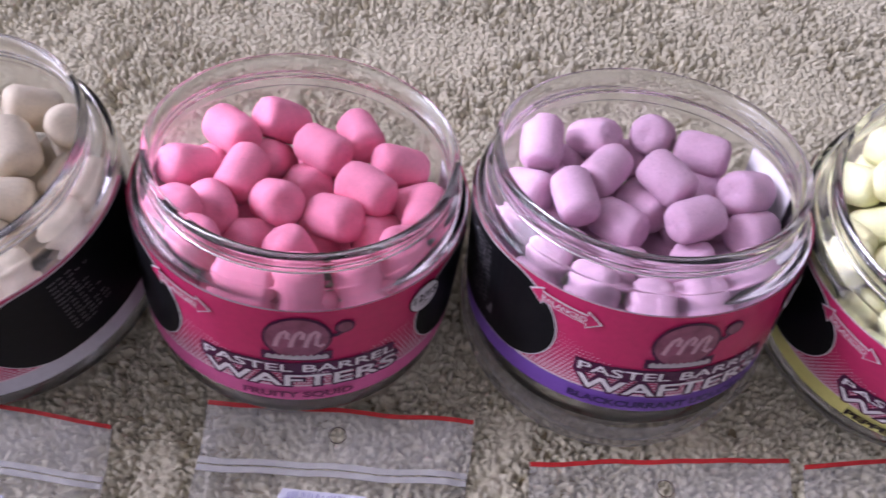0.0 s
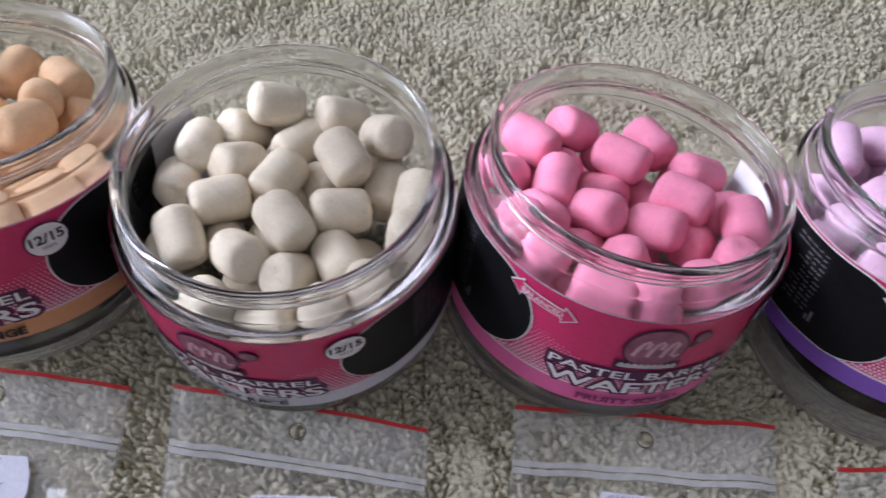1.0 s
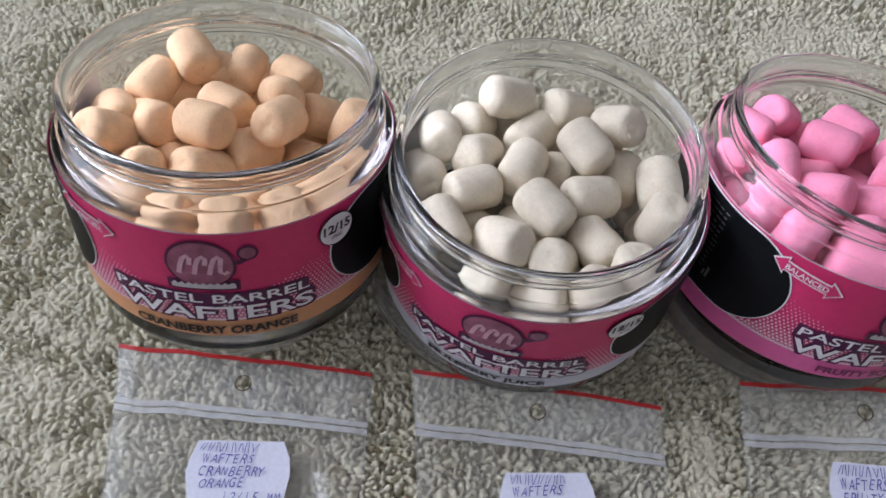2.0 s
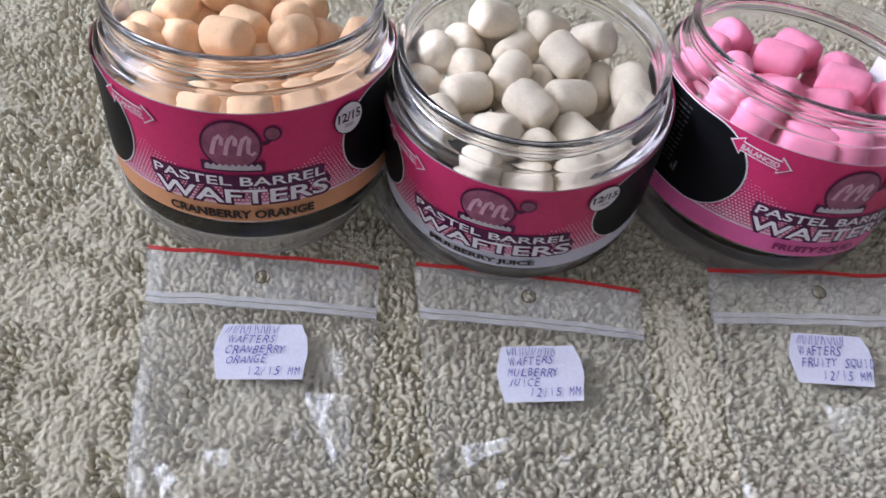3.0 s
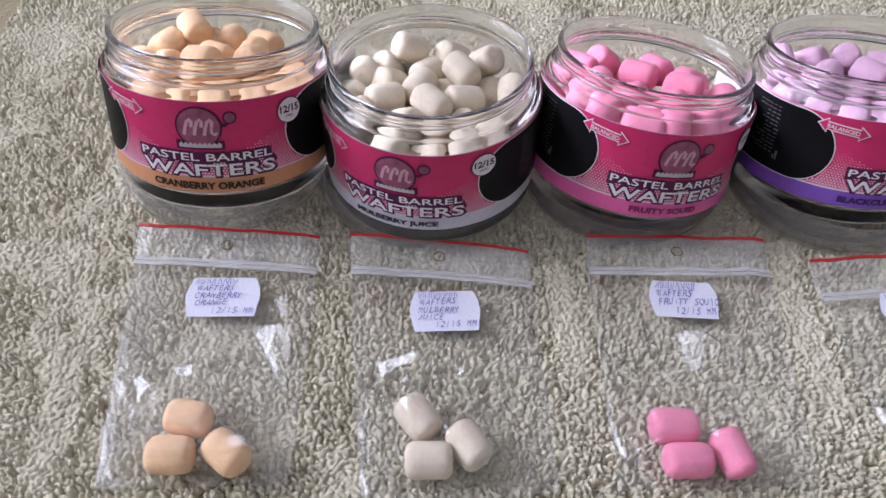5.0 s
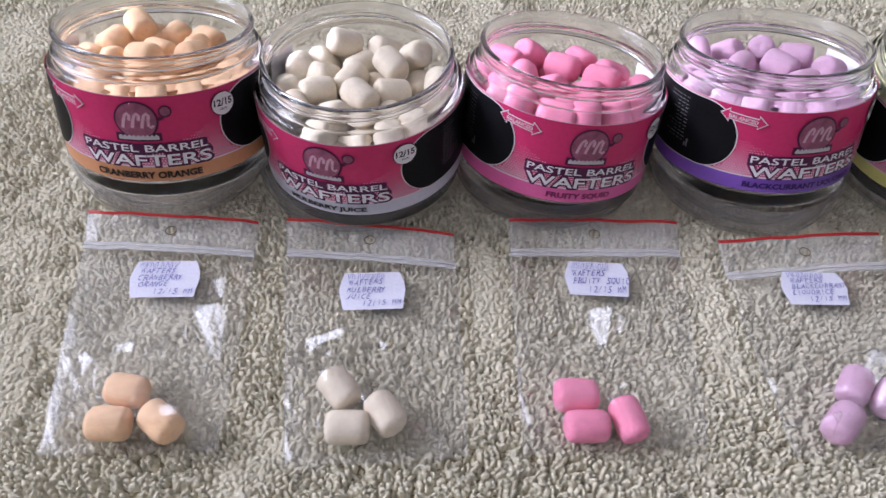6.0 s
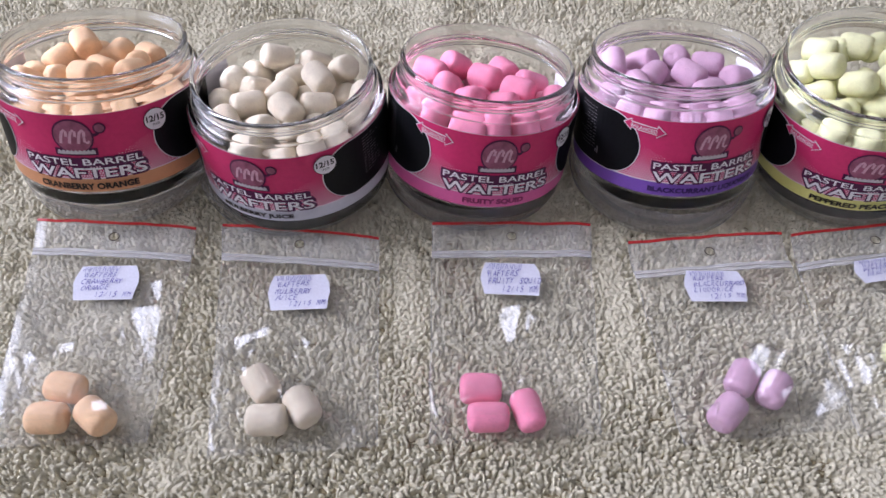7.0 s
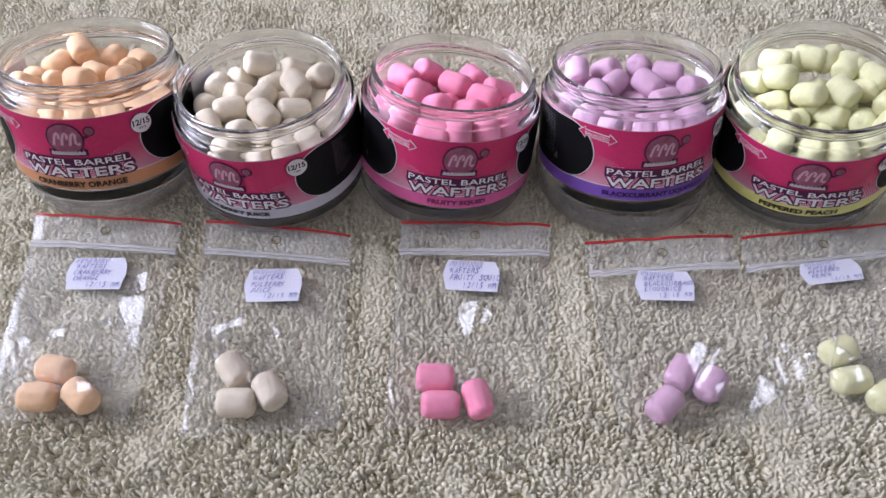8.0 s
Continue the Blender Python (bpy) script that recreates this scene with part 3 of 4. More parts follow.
WALL_WHITE = [
    (-13.3, 25.2, 25.6, 142, 59), (-22.8, -17.1, 25.7, -32, 73), (-4.8, -28.1, 30.8, -147, 75), (7.8, -27.4, 28.1, 16, 24),
    (18.4, -21.8, 31.7, 75, 73), (25.1, -13.5, 32.6, 90, 83), (10.5, 26.5, 25.7, 100, 84), (-8.3, 14.8, 24.1, -179, 10),
    (-16.5, 4, 22.9, -115, 18), (-14.8, -8.4, 24.1, -42, 41), (-3.7, -16.6, 24.1, 125, -54), (8.3, -14.8, 23.3, -116, -20),
    (16.7, -3.1, 23.5, -106, 43), (-3.4, 5, 24.2, 48, -56), (-1.4, -5.8, 25.8, 159, -14),
]
TOP_PINK = [
    (-18.6, 21.6, 35, -46, 3), (-6.9, 27.6, 34.6, 27, -33), (13.1, 23.7, 34.5, -74, 7), (3.8, 16.8, 35, -43, 7),
    (-27.1, 8.8, 34.5, 38, -32), (-14.8, 7.1, 34.5, -110, -9), (-8.9, 20.5, 27.2, 60, -43), (0.2, 12.6, 26.5, -64, 35),
    (-6.3, -2.3, 34.8, -56, 33), (14, -0.1, 38.3, -43, 7), (22.6, 12.4, 34.5, 13, -22), (6.9, -6.5, 34.9, -41, 23),
    (-20.4, -4.6, 34.8, -74, 25), (26.5, 2.5, 31.1, 32, -5), (-11.3, -10, 29.6, 38, -32), (17.6, -6.5, 29.4, 38, -32),
    (3.8, 26.6, 27.1, 45, -36), (-21.3, 18.9, 26.2, 45, -36),
]
WALL_PINK = [
    (-26.4, -10.8, 37.7, -128, 84), (-21.8, -18.4, 36.3, -95, 84), (-10.4, -26.5, 35.8, -21, 1), (-0.1, -28.5, 36.2, 112, 77),
    (12, -25.8, 35.5, 127, 68), (21.2, -19.1, 35.7, 69, 82), (27.8, -6.5, 37, 77, -3), (-16.9, 2.2, 24.5, 151, 31),
    (-1.7, -16.9, 32.4, 158, 59), (12.2, 11.9, 24.4, -54, 8), (3.2, -5.1, 23.4, 98, 65),
]
TOP_LILAC = [
    (-17.7, 22.3, 37.8, -105, -21), (-7.9, 27.4, 26.1, 38, -35), (-3.2, 26.2, 35.5, -58, 33), (12.3, 25.7, 35.5, 47, -38),
    (22.4, 17.6, 35.5, -38, 6), (-3.7, 13.3, 35, 43, 2), (9.3, 6.7, 37.3, -60, -10), (24, 15.4, 26.1, 56, -42),
    (-13.4, 4.3, 35.4, -88, -10), (27.7, 2.2, 35.5, 27, -23), (12.4, -5.5, 35, 19, -3), (5.2, 7.8, 27.4, -62, 10),
    (-2.5, 1.3, 28.8, -54, 6), (28.1, -4.9, 29.1, 31, -21), (-22.4, 13.2, 30.6, -56, 23), (0.6, 28.5, 28, 47, -38),
    (8.4, 27.2, 26.7, 47, -38), (-15.3, 21.9, 26.8, 46, -38),
]
WALL_LILAC = [
    (-15.9, -23.7, 32.1, 145, 75), (-4.8, -28.1, 30.5, -105, 70), (6.3, -27.8, 31.1, -74, 75), (-28.4, -1.7, 32.2, 3, 80),
    (-24.8, -14, 30.8, -89, 72), (-8.7, -14.6, 25.7, 77, 8), (1.5, -16.9, 26.8, -73, 52), (13, -11, 24.3, 166, 71),
    (16.6, 3.5, 23.8, -2, 30), (9, 14.4, 24.3, 89, -20), (-2.6, 16.8, 22.7, -166, -24), (-13.5, 10.3, 23, 23, -5),
    (-16.2, -5.1, 25.2, -61, 66), (-2.8, -5.3, 22.7, -61, 15),
]
TOP_YELLOW = [
    (-10.7, 26.4, 34.5, -34, 29), (-16.1, 23.5, 36, -26, 16), (-3.1, 26, 37.5, -21, 6), (4.6, 28.1, 36, 57, -7),
    (-14, 13.5, 36.1, -34, 29), (-2.6, 4.2, 35.9, -40, 33), (12.4, 23, 36.4, 59, -4), (9.7, 5.2, 38.5, -44, -6),
    (13.6, 25.1, 35.7, -43, 6), (19.1, 13.8, 32.5, -35, 30), (-23.7, 15.8, 30, -38, 32), (-24.3, -0.5, 28.5, -45, 18),
    (-11, -5.6, 28.5, -37, 25), (7.7, 0.7, 28.3, -34, 30), (19.9, -0.8, 28.5, 75, -27), (22.3, 17.7, 36.5, -52, 2),
    (27.9, 5.7, 33.4, 67, -12),
]
WALL_YELLOW = [
    (8.9, -27.1, 34.1, -6, 62), (20.5, -19.8, 33.1, -147, 77), (25.5, 12.8, 26.9, -28, 65), (-4.5, 28.1, 34.5, -171, -7),
    (-13.2, -25.3, 33.9, -94, 74), (-0.9, -28.5, 32.6, -171, 81), (15.6, 6.8, 23.5, -92, 39), (4.5, 16.4, 26.3, -13, -32),
    (-8.2, 14.9, 26.6, 148, -7), (-15.5, 6.9, 26.8, 9, 19), (4.3, -4.2, 21.5, -147, -30), (1.5, 5.8, 26.6, 12, -65),
    (-5.8, -1.7, 24.3, -53, 67),
]

for (kind, *_), m, top, wall in zip(JARS, MATRICES, (TOP_ORANGE, TOP_WHITE, TOP_PINK, TOP_LILAC, TOP_YELLOW), (WALL_ORANGE, WALL_WHITE, WALL_PINK, WALL_LILAC, WALL_YELLOW)):
    # the baits stand close against the wall: fill what the loose ones leave open
    ring = random.Random(len(top))
    for z in (34.5, 26.0):
        for k in range(26):
            t = 2 * math.pi * (k + ring.uniform(-0.2, 0.2)) / 26
            c = Vector((28.6 * math.cos(t), 28.6 * math.sin(t), z + ring.uniform(-1.0, 1.0)))
            if all((c - Vector(q[:3])).length > 10.2 for q in top + wall):
                wall = wall + [(c.x, c.y, c.z, math.degrees(t) + ring.uniform(-50, 50), ring.uniform(55, 85))]
    for x, y, z, heading, rise in top + wall:
        pellet(kind, m @ pose(x / 1000, y / 1000, z / 1000, 0, -rise, heading), "in an open jar")
    for k in range(12):
        rad, n = (0.0285, 8) if k < 8 else (0.0105, 4)
        t = 2 * math.pi * (k + prng.uniform(-0.15, 0.15)) / n
        pellet(kind, m @ pose(rad * math.cos(t), rad * math.sin(t), 0.0155, 0, 0, math.degrees(t) + 90), "in an open jar")

# ---- grip-seal bags with baits and paper slips ----
# corners: top, where the red line is, then bottom
BAGS = [
    ("orange", (-0.1837, 0.0131), (-0.1204, 0.0065), (-0.1776, -0.0809), (-0.1248, -0.0812)),
    ("white", (-0.1102, 0.0077), (-0.0482, -0.0010), (-0.1041, -0.0876), (-0.0487, -0.0858)),
    ("pink", (-0.0269, 0.0058), (0.0368, 0.0030), (-0.0313, -0.0856), (0.0264, -0.0845)),
    ("lilac", (0.0501, -0.0066), (0.1131, -0.0038), (0.0537, -0.0897), (0.1150, -0.0859)),
    ("yellow", (0.1163, -0.0053), (0.1862, 0.0017), (0.1140, -0.0893), (0.1792, -0.0811)),
]
IN_BAGS = {
    "orange": [(-0.1536, -0.0628, -12), (-0.1568, -0.0737, -3), (-0.1415, -0.0736, -40)],
    "white": [(-0.0878, -0.0642, -55), (-0.0850, -0.0773, -2), (-0.0735, -0.0730, -58)],
    "pink": [(-0.0134, -0.0688, -2), (-0.0115, -0.0793, 0), (0.0020, -0.0774, -76)],
    "lilac": [(0.0779, -0.0682, 53), (0.0692, -0.0807, 43), (0.0876, -0.0729, 49)],
    "yellow": [(0.1391, -0.0602, 18), (0.1400, -0.0721, 9), (0.1506, -0.0787, 29)],
}
# centre, turn, and the words that can be read on each slip (the first row is a bar)
SLIPS = {
    "orange": ((-0.1507, -0.0179), -1.2, 0.0242, 0.0153, ["WAFTERS", "CRANBERRY", "ORANGE", "12/15 MM"]),
    "white": ((-0.0781, -0.0247), -0.1, 0.0232, 0.0154, ["WAFTERS", "MULBERRY", "JUICE", "12/15 MM"]),
    "pink": ((0.0021, -0.0215), -4.9, 0.0232, 0.0145, ["WAFTERS", "FRUITY SQUID", "12/15 MM"]),
    "lilac": ((0.0801, -0.0276), -3.0, 0.0238, 0.0139, ["WAFTERS", "BLACKCURRANT", "LIQUORICE", "12/15 MM"]),
    "yellow": ((0.1496, -0.0219), 6.0, 0.0262, 0.0104, ["WAFTERS", "PEPPERED", "PEACH", "12/15 MM"]),
}
# stiff folds of film: the crest's start and end, and how far its slope runs out
FOLDS = {
    "orange": [((-0.1220, -0.0298), (-0.1246, -0.0476), 0.016), ((-0.1248, -0.0426), (-0.1273, -0.0622), 0.006), ((-0.1222, -0.0715), (-0.1263, -0.0638), 0.017), ((-0.1611, -0.0537), (-0.1702, -0.0632), 0.013), ((-0.1554, -0.0417), (-0.1552, -0.0528), 0.007), ((-0.1293, -0.0158), (-0.1284, -0.0272), 0.006), ((-0.1392, -0.0376), (-0.1354, -0.0437), 0.003), ((-0.1658, -0.0710), (-0.1754, -0.0807), 0.0035)],
    "white": [((-0.0864, -0.0410), (-0.0856, -0.0554), 0.014), ((-0.0769, -0.0497), (-0.0752, -0.0643), 0.003), ((-0.0712, -0.0456), (-0.0753, -0.0505), 0.006), ((-0.0729, -0.0532), (-0.0651, -0.0646), 0.007), ((-0.0651, -0.0646), (-0.0522, -0.0858), 0.0035), ((-0.1014, -0.0657), (-0.1039, -0.0695), 0.006), ((-0.1004, -0.0651), (-0.1003, -0.0775), 0.0025), ((-0.0990, -0.0781), (-0.1021, -0.0884), 0.006), ((-0.0903, -0.0617), (-0.0900, -0.0725), 0.01)],
    "pink": [((0.0038, -0.0322), (0.0114, -0.0426), 0.005), ((0.0050, -0.0352), (0.0007, -0.0506), 0.008), ((-0.0187, -0.0597), (-0.0259, -0.0696), 0.014), ((-0.0201, -0.0677), (-0.0228, -0.0732), 0.005), ((-0.0284, -0.0780), (-0.0304, -0.0856), 0.011), ((0.0026, -0.0685), (-0.0031, -0.0724), 0.004)],
    "lilac": [((0.0565, -0.0626), (0.0535, -0.0686), 0.009), ((0.0612, -0.0818), (0.0605, -0.0893), 0.014), ((0.0940, -0.0845), (0.0836, -0.0882), 0.01), ((0.1135, -0.0774), (0.1024, -0.0857), 0.018), ((0.0910, -0.0641), (0.0821, -0.0777), 0.01)],
    "yellow": [((0.1230, -0.0541), (0.1200, -0.0623), 0.003), ((0.1276, -0.0638), (0.1216, -0.0753), 0.012), ((0.1327, -0.0577), (0.1280, -0.0763), 0.009), ((0.1281, -0.0758), (0.1255, -0.0885), 0.004), ((0.1557, -0.0471), (0.1531, -0.0580), 0.007), ((0.1310, -0.0572), (0.1393, -0.0696), 0.0028), ((0.1393, -0.0696), (0.1405, -0.0796), 0.0028), ((0.1318, -0.0890), (0.1352, -0.0921), 0.0025)],
}


def seg_dist(p, a, b):
    ax, ay, bx, by = a[0], a[1], b[0], b[1]
    dx, dy = bx - ax, by - ay
    s = max(0.0, min(1.0, ((p[0] - ax) * dx + (p[1] - ay) * dy) / (dx * dx + dy * dy)))
    return math.hypot(p[0] - ax - s * dx, p[1] - ay - s * dy)


STEEP = {"orange": 0.34, "white": 0.52, "pink": 0.75, "lilac": 0.88, "yellow": 1.05}  # rise of each bag's folds


def crest(p, a, b, wide, steep):
    """Height of a stiff fold with its crest from a to b: a flat facet on the window's side, a steep drop on the other."""
    dx, dy = b[0] - a[0], b[1] - a[1]
    size = math.hypot(dx, dy)
    dx, dy = dx / size, dy / size
    nx, ny = (-dy, dx) if -dy < 0 else (dy, -dx)
    qx, qy = p[0] - a[0], p[1] - a[1]
    s, c = qx * dx + qy * dy, qx * nx + qy * ny
    ends = min(1.0, (s + 0.001) / 0.0025, (size + 0.001 - s) / 0.0025)
    if ends <= 0 or c > wide or c < -0.0016:
        return 0.0
    run = max(0.15, -(nx * steep + ny * 0.17))
    slide = max(-0.8, min(0.8, dx * steep + dy * 0.17))
    z = run * wide + slide * (s - size / 2) - (run * c if c > 0 else -c / 0.0016 * run * wide)
    ripple = 0.00016 * noise.noise(Vector((c * 420, s * 90, size * 900))) + 0.00018 * noise.noise(Vector((c * 260, s * 260, 7.0)))
    return max(0.0, min(0.009, z) + ripple) * ends


def bag(kind, tl, tr, bl, br, seed):
    cx, cy = (tl[0] + tr[0]) / 2, (tl[1] + tr[1]) / 2
    ob = thing("grip_seal_bag", Matrix.Translation((cx, cy, 0)), f"clear red-topped grip-seal bag holding three {SAY[kind]} baits", "plastic bag", "row of sample bags")
    nu, nv = 104, 156
    length, width = math.dist(tl, bl), math.dist(tl, tr)
    off = Vector((seed * 3.7, seed * 1.3, 0))
    cores = []
    for x, y, h in IN_BAGS[kind]:
        dx, dy = 0.004 * math.cos(radians(h)), 0.004 * math.sin(radians(h))
        cores.append(((x - dx, y - dy), (x + dx, y + dy)))

    def plan(s, t):
        x = (1 - t) * ((1 - s) * tl[0] + s * tr[0]) + t * ((1 - s) * bl[0] + s * br[0])
        y = (1 - t) * ((1 - s) * tl[1] + s * tr[1]) + t * ((1 - s) * bl[1] + s * br[1])
        wob = 0.0006 * noise.noise(Vector((t * 6, s * 2, seed))) * (1 if t > 0.03 else 0)
        return x + wob, y + 0.0008 * noise.noise(Vector((s * 5, 9, seed)))

    def rise(s, t, x, y):
        edge = min(1.0, s / 0.07, (1 - s) / 0.07, (1 - t) / 0.06)
        z = 0.0022 + 0.0028 * max(0, 1 - t / 0.12) + 0.0006 * noise.noise(Vector((x, y, 0)) * 40 + off)
        up = 0.0007 + 0.0004 * noise.noise(Vector((x, y, 0)) * 90 + off)
        far = min(1.0, max(0.0, min(seg_dist((x, y), a, b) for a, b in cores) - 0.0046) / 0.015)
        tent = 0.0136 * (1 - far) ** 1.6
        fold = 0.0
        for a, b, wide in FOLDS[kind]:
            fold = max(fold, crest((x, y), a, b, wide, STEEP[kind]) * (0.97 + 0.1 * noise.noise(Vector((x, y, 1)) * 140 + off)))
        up = max(up, fold) if fold > 0.0004 else up + fold
        crease = 1 - abs(noise.noise(Vector((x * 0.8, y * 0.55, 0)) * 130 + off)) * 4
        up += 0.0003 * max(0.0, crease) * min(1, t * 1.5)
        return z, z + max(up, tent - z + fold) * max(0.0, edge) + 0.0003

    grid, top, low = [], [], []
    for i in range(nv + 1):
        for j in range(nu + 1):
            s, t = j / nu, i / nv
            x, y = plan(s, t)
            a, b = rise(s, t, x, y)
            top.append((x - cx, y - cy, b))
            low.append((x - cx, y - cy, a - 0.0006))
    hs, ht, hr = 0.5, 0.0060 / length, 0.0020
    skip = set()
    for i in range(nv):
        for j in range(nu):
            d = math.hypot((j + 0.5) / nu - hs, 0) * width, abs((i + 0.5) / nv - ht) * length
            if math.hypot(*d) < hr:
                skip.add((i, j))
    faces = [(i * (nu + 1) + j, (i + 1) * (nu + 1) + j, (i + 1) * (nu + 1) + j + 1, i * (nu + 1) + j + 1) for i in range(nv) for j in range(nu) if (i, j) not in skip]
    rows = round(nv * 0.0125 / length)
    for nm, pts in (("front_film", top), ("back_film", low)):
        fl = part(nm, mesh_of(nm, pts, [f for f in faces if f[0] >= rows * (nu + 1)], True), FILM, ob)
        fl.visible_shadow = False
    fl = part("flap", mesh_of("flap", top, [f for f in faces if f[0] < rows * (nu + 1)], True), FLAP, ob, "hazy plastic flap above the seal")
    fl.visible_shadow = False

    def along(t0, t1, lift, thick):
        vs, fs = [], []
        for j in range(nu + 1):
            s = j / nu
            for t, h in ((t0, 0), (t0, thick), (t1, thick), (t1, 0)):
                x, y = plan(s, t)
                _, zt = rise(s, t, x, y)
                vs.append((x - cx, y - cy, zt + lift + h))
        for j in range(nu):
            for k in range(4):
                fs.append((4 * j + k, 4 * j + 4 + k, 4 * j + 4 + (k + 1) % 4, 4 * j + (k + 1) % 4))
        fs += [(0, 1, 2, 3), (4 * nu + 3, 4 * nu + 2, 4 * nu + 1, 4 * nu)]
        return vs, fs

    part("red_line", mesh_of("red_line", *along(-0.0003 / length, 0.0007 / length, 0.0001, 0.0003)), RED, ob, "bright red printed edge")
    zt = 0.0125 / length
    for k in range(2):
        part("seal_rib", mesh_of("seal_rib", *along(zt + k * 0.0018 / length, zt + (k * 0.0018 + 0.0014) / length, 0.0002, 0.0006)), MILKY, ob, "milky plastic grip seal")
    for s0 in (0.0, 1.0):
        vs, fs = [], []
        for i in range(nv + 1):
            x, y = plan(s0, i / nv)
            _, z = rise(s0, i / nv, x, y)
            for dx, dz in ((-0.00025, 0.0), (0.00025, 0.0), (0.0, 0.0004)):
                vs.append((x - cx + dx, y - cy, z + dz))
        for i in range(nv):
            for k in range(3):
                fs.append((3 * i + k, 3 * i + 3 + k, 3 * i + 3 + (k + 1) % 3, 3 * i + (k + 1) % 3))
        part("side_seam", mesh_of("side_seam", vs, fs + [(0, 2, 1), (3 * nv, 3 * nv + 1, 3 * nv + 2)]), SEAM, ob)
    x, y = plan(hs, ht)
    _, z = rise(hs, ht, x, y)
    vs, fs = revolve([(0.0018, -0.0001), (0.0021, -0.0001), (0.0021, 0.0001), (0.0018, 0.0001)], 24)
    part("punched_hole", mesh_of("punched_hole", [(a + x - cx, b + y - cy, c + z) for a, b, c in vs], fs), PUNCH, ob)
    return ob


for i, row in enumerate(BAGS):
    bag(*row, i + 1)
for kind, rows in IN_BAGS.items():
    for x, y, h in rows:
        pellet(kind, pose(x, y, 0.0072, 0, prng.uniform(-4, 4), h), "in a sample bag")


def slip(kind, centre, turn, w, h, words):
    ob = thing("paper_slip", pose(centre[0], centre[1], 0.0042, 2.0, 0, turn), f"white paper slip with blue handwriting beside {SAY[kind]} baits", "paper label", "handwritten slips")
    a, b = w / 2, h / 2
    edge = [(-a * 0.86, -b), (a * 0.92, -b * 0.97), (a * 0.95, -b * 0.5), (a, 0), (a * 0.96, b * 0.5), (a * 0.82, b), (-a * 0.84, b * 0.97), (-a * 0.95, b * 0.45), (-a, 0), (-a * 0.94, -b * 0.45)]
    n = len(edge)
    curl = [0.0004 * noise.noise(Vector((x * 90, y * 90, turn))) for x, y in edge]
    vs = [(x, y, c) for (x, y), c in zip(edge, curl)] + [(x, y, c + 0.0001) for (x, y), c in zip(edge, curl)] + [(0, 0, 0.0), (0, 0, 0.0001)]
    fs = [(i, (i + 1) % n, n + (i + 1) % n, n + i) for i in range(n)]
    fs += [(2 * n + 1, n + i, n + (i + 1) % n) for i in range(n)] + [(2 * n, (i + 1) % n, i) for i in range(n)]
    part("paper", mesh_of("paper", vs, fs), PAPER, ob)
    rows = len(words) + 1
    step = h * 0.92 / rows
    lh = step * 0.78
    wrng = random.Random(len(words) + int(w * 1e5))
    y = b - step * 0.62
    x0 = -a * 0.74
    bars = []
    for k in range(8):
        u = x0 + k * 0.0017 + wrng.uniform(-0.0002, 0.0002)
        tall = lh * wrng.uniform(0.42, 0.58)
        for du in (0.0, 0.0007):
            lean = wrng.uniform(-0.0003, 0.0007)
            v, f = box(-0.00007, 0.00007, -tall, tall, 0.00048, 0.00053)
            bars.append(([(px + u + du + lean * py / tall, py + y, pz) for px, py, pz in v], f))
    part("written_bars", mesh_of("written_bars", *joined(*bars)), PEN, ob)
    for i, word in enumerate(words):
        y -= step
        pitch = min(0.00172, a * 1.78 / len(word))
        start = a * 0.88 - pitch * len(word) if i == len(words) - 1 else x0 + wrng.uniform(-0.0004, 0.0006)
        rise = wrng.uniform(-0.01, 0.07)
        letters = []
        for k, ch in enumerate(word):
            if ch == " ":
                continue
            flat, faces = lettering(ch, -0.006, 0.30)
            wide = pitch * (0.3 if ch in "1I" else 0.6 if ch == "/" else 0.86) * wrng.uniform(0.9, 1.1)
            tall, turn_by = lh * wrng.uniform(0.9, 1.12), wrng.uniform(-0.14, 0.14)
            ux, uy = start + pitch * (k + 0.5), y + rise * pitch * k + wrng.uniform(-0.07, 0.07) * lh
            letters.append(([(ux + px * wide - turn_by * py * tall, uy + py * tall + turn_by * px * wide, 0.00055) for px, py in flat], faces))
        part("handwriting", mesh_of("handwriting", *joined(*letters)), PEN, ob)


for kind, row in SLIPS.items():
    slip(kind, *row)


# ---- the carpet's looped pile, where the camera comes near ----
# shallow worn places: centre, half sizes, turn
WORN = [(0.025, 0.129, 0.030, 0.012, 0.2), (-0.112, 0.117, 0.022, 0.011, 0.3), (-0.213, 0.004, 0.026, 0.010, -0.1), (-0.196, -0.053, 0.007, 0.030, 0.1), (0.043, -0.032, 0.006, 0.034, 0.05), (0.145, 0.115, 0.025, 0.010, 0.3), (-0.03, 0.160, 0.012, 0.030, 0.4), (-0.037, -0.025, 0.005, 0.030, 0.05)]


def wavy(x, y, size, seed):
    """Smooth random field between -1 and 1 with bumps of the given size."""
    rng = np.random.RandomState(seed)
    table = rng.uniform(-1, 1, (256, 256))
    u, v = x / size + 400, y / size + 400
    i, j = np.floor(u).astype(int), np.floor(v).astype(int)
    fu, fv = u - i, v - j
    fu, fv = fu * fu * (3 - 2 * fu), fv * fv * (3 - 2 * fv)
    i0, i1, j0, j1 = i % 256, (i + 1) % 256, j % 256, (j + 1) % 256
    return (table[i0, j0] * (1 - fu) + table[i1, j0] * fu) * (1 - fv) + (table[i0, j1] * (1 - fu) + table[i1, j1] * fu) * fv


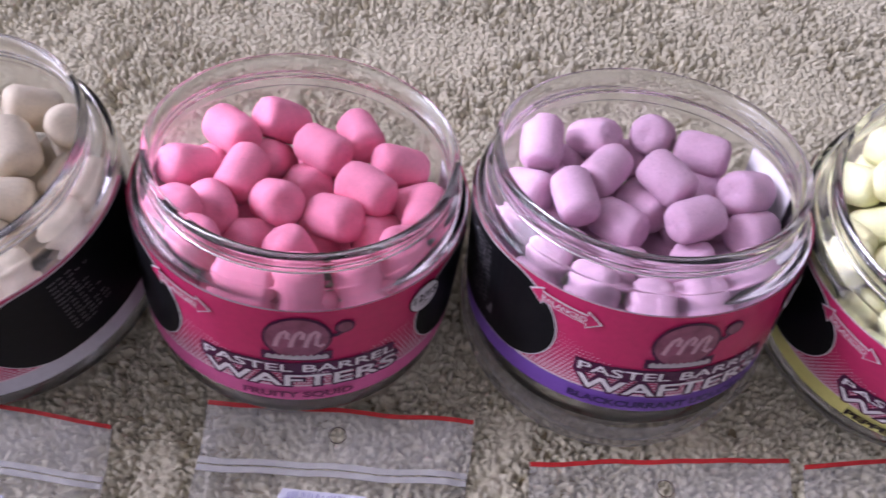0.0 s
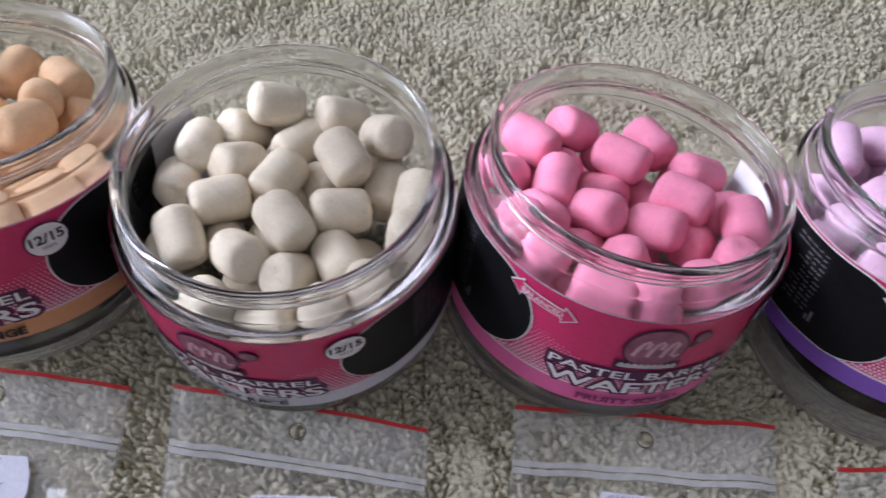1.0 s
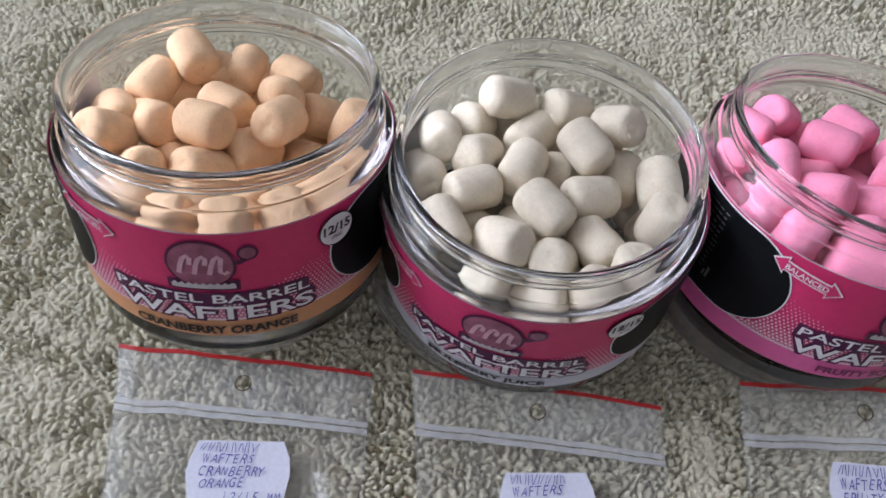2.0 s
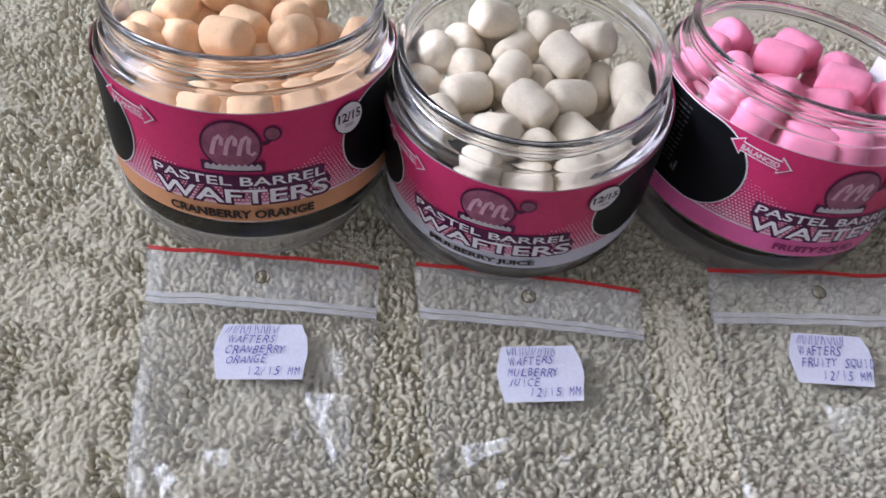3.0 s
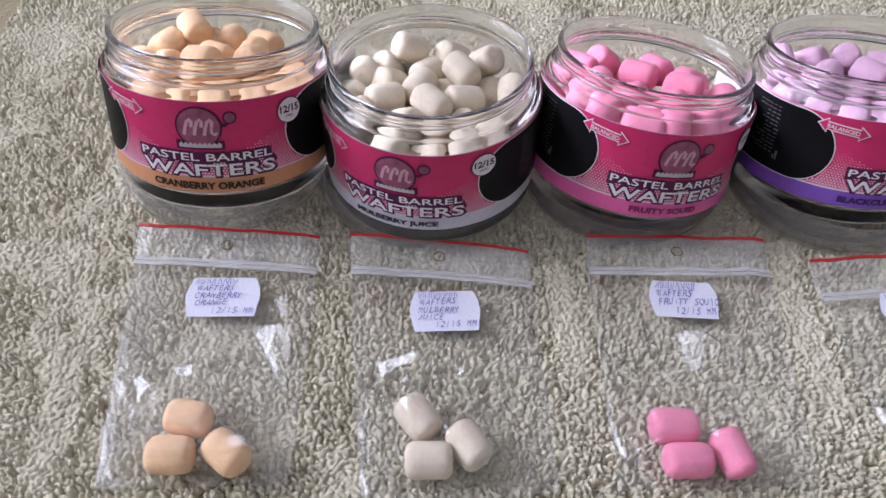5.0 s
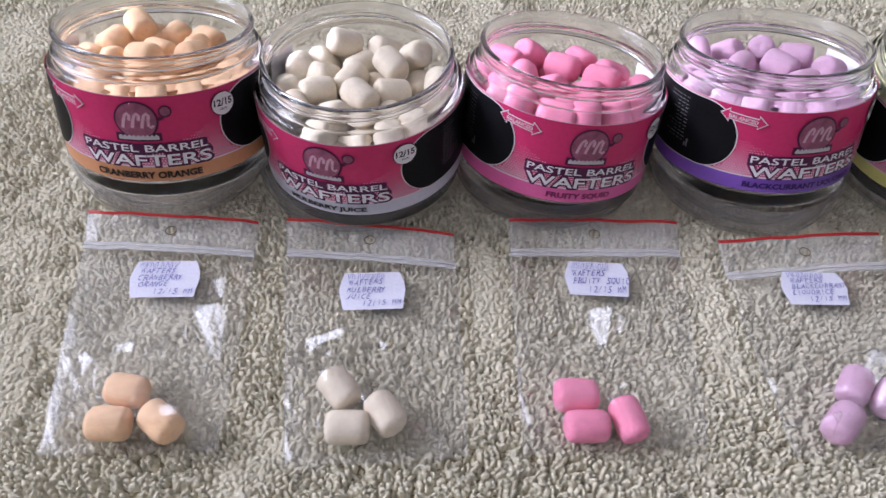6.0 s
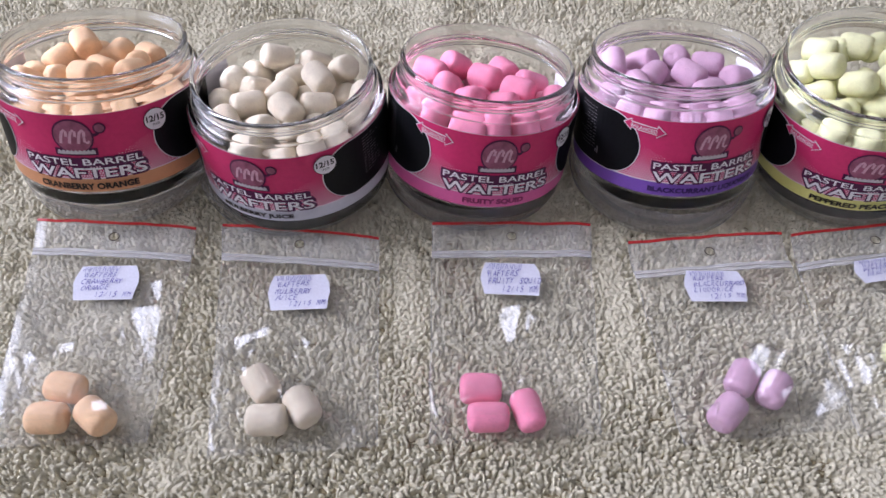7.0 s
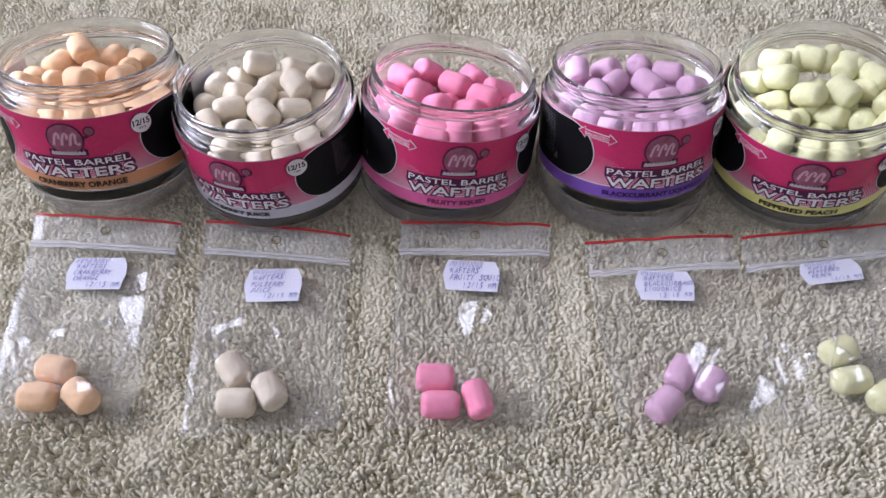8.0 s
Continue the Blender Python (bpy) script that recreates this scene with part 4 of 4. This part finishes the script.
def pile():
    step, cell = 0.00042, 0.0019
    px, py = np.arange(-0.270, 0.240, step), np.arange(-0.125, 0.230, step)
    gx, gy = np.meshgrid(px, py)
    shape = gx.shape
    x, y = gx.ravel(), gy.ravel()
    worn = np.zeros(len(x))
    for cx, cy, a, b, t in WORN:
        dx, dy = x - cx, y - cy
        u, v = dx * math.cos(t) + dy * math.sin(t), -dx * math.sin(t) + dy * math.cos(t)
        worn = np.maximum(worn, np.clip((1.1 - np.sqrt((u / a) ** 2 + (v / b) ** 2) - 0.3 * wavy(x, y, 0.006, 1)) / 0.35, 0, 1))
    worn = np.maximum(worn, np.clip((wavy(x, y, 0.022, 2) + 0.5 * wavy(x, y, 0.008, 3) - 0.42 + 0.36 * np.clip((y - 0.05) / 0.07, 0, 1)) / 0.4, 0, 0.9))
    # packed tufts: every point belongs to its nearest tuft, slits of uneven depth run between them
    wx = x + 0.0007 * wavy(x, y, 0.0018, 4) + 0.0006 * wavy(x, y, 0.0045, 5)
    wy = y + 0.0007 * wavy(x, y, 0.0018, 6) + 0.0006 * wavy(x, y, 0.0045, 7)
    rng = np.random.RandomState(11)
    N = 512
    jx, jy, jt, jl, jh = rng.uniform(0.1, 0.9, (N, N)), rng.uniform(0.1, 0.9, (N, N)), rng.normal(0.1, 0.55, (N, N)), rng.uniform(1.15, 2.05, (N, N)), rng.uniform(0, 1, (N, N))
    ci, cj = np.floor(wx / cell).astype(int), np.floor(wy / cell).astype(int)
    f1, f2 = np.full(len(x), 9.0), np.full(len(x), 9.0)
    k1, k2 = np.zeros(len(x)), np.zeros(len(x))
    for di in (-2, -1, 0, 1, 2):
        for dj in (-1, 0, 1):
            i, j = (ci + di) % N, (cj + dj) % N
            dx, dy = wx / cell - (ci + di + jx[i, j]), wy / cell - (cj + dj + jy[i, j])
            c, q = np.cos(jt[i, j]), np.sin(jt[i, j])
            d = np.sqrt(((dx * c + dy * q) / jl[i, j]) ** 2 + ((dy * c - dx * q) * 1.15) ** 2)
            near, mid = d < f1, (d >= f1) & (d < f2)
            f2 = np.where(near, f1, np.where(mid, d, f2))
            k2 = np.where(near, k1, np.where(mid, jh[i, j], k2))
            f1, k1 = np.where(near, d, f1), np.where(near, jh[i, j], k1)
    pair = np.modf((k1 + k2) * 7.31)[0]
    slit = np.exp(-((f2 - f1) / 0.165) ** 2) * (0.3 + 0.7 * pair)
    # clumps of tufts part along wandering creases
    part_line = np.exp(-((wavy(wx, wy, 0.0052, 12) + 0.35 * wavy(wx, wy, 0.0021, 13)) / 0.13) ** 2) * np.clip(0.6 + 0.9 * wavy(x, y, 0.017, 14), 0, 1)
    z = 0.0001 - 0.0038 * slit * (1 - 0.62 * worn) - 0.0008 * f1 ** 2 * (1 - 0.5 * worn) + 0.0009 * (k1 - 0.5) * (1 - 0.6 * worn)
    z -= 0.0032 * part_line * (1 - 0.85 * worn)
    z += 0.00020 * wavy(x, y, 0.0009, 8) + 0.00035 * wavy(x, y, 0.004, 9) + 0.0003 * wavy(x, y, 0.013, 10) - 0.0002 * worn
    lip = np.minimum(np.minimum(x - px[0], px[-1] - x), np.minimum(y - py[0], py[-1] - y))
    z = np.where(lip < step * 0.5, -0.0045, z)
    verts = np.stack([x, y, z], -1)
    rows, cols = shape
    at = np.arange(rows * cols).reshape(shape)
    faces = np.stack([at[:-1, :-1], at[:-1, 1:], at[1:, 1:], at[1:, :-1]], -1).reshape(-1, 4)
    me = bpy.data.meshes.new("carpet_pile")
    me.vertices.add(len(verts))
    me.vertices.foreach_set("co", verts.astype(np.float32).ravel())
    me.loops.add(faces.size)
    me.loops.foreach_set("vertex_index", faces.astype(np.int32).ravel())
    me.polygons.add(len(faces))
    me.polygons.foreach_set("loop_start", np.arange(0, faces.size, 4, dtype=np.int32))
    me.polygons.foreach_set("loop_total", np.full(len(faces), 4, dtype=np.int32))
    me.polygons.foreach_set("use_smooth", np.ones(len(faces), dtype=bool))
    me.update(calc_edges=True)
    me.materials.append(CARPET_LOOP)
    return me


tagged(new("carpet_pile", pile()), "beige looped wool carpet pile with worn shallow places", "carpet", kind="stuff")

# ---- everything so far is drawn for a jar 75 mm wide: bring it to its true size ----
for ob in list(scene.objects):
    if ob.parent is None and ob.type in {"MESH", "EMPTY"} and ob.get("kind") != "structure":
        ob.matrix_world = Matrix.Scale(TRUE, 4) @ ob.matrix_world
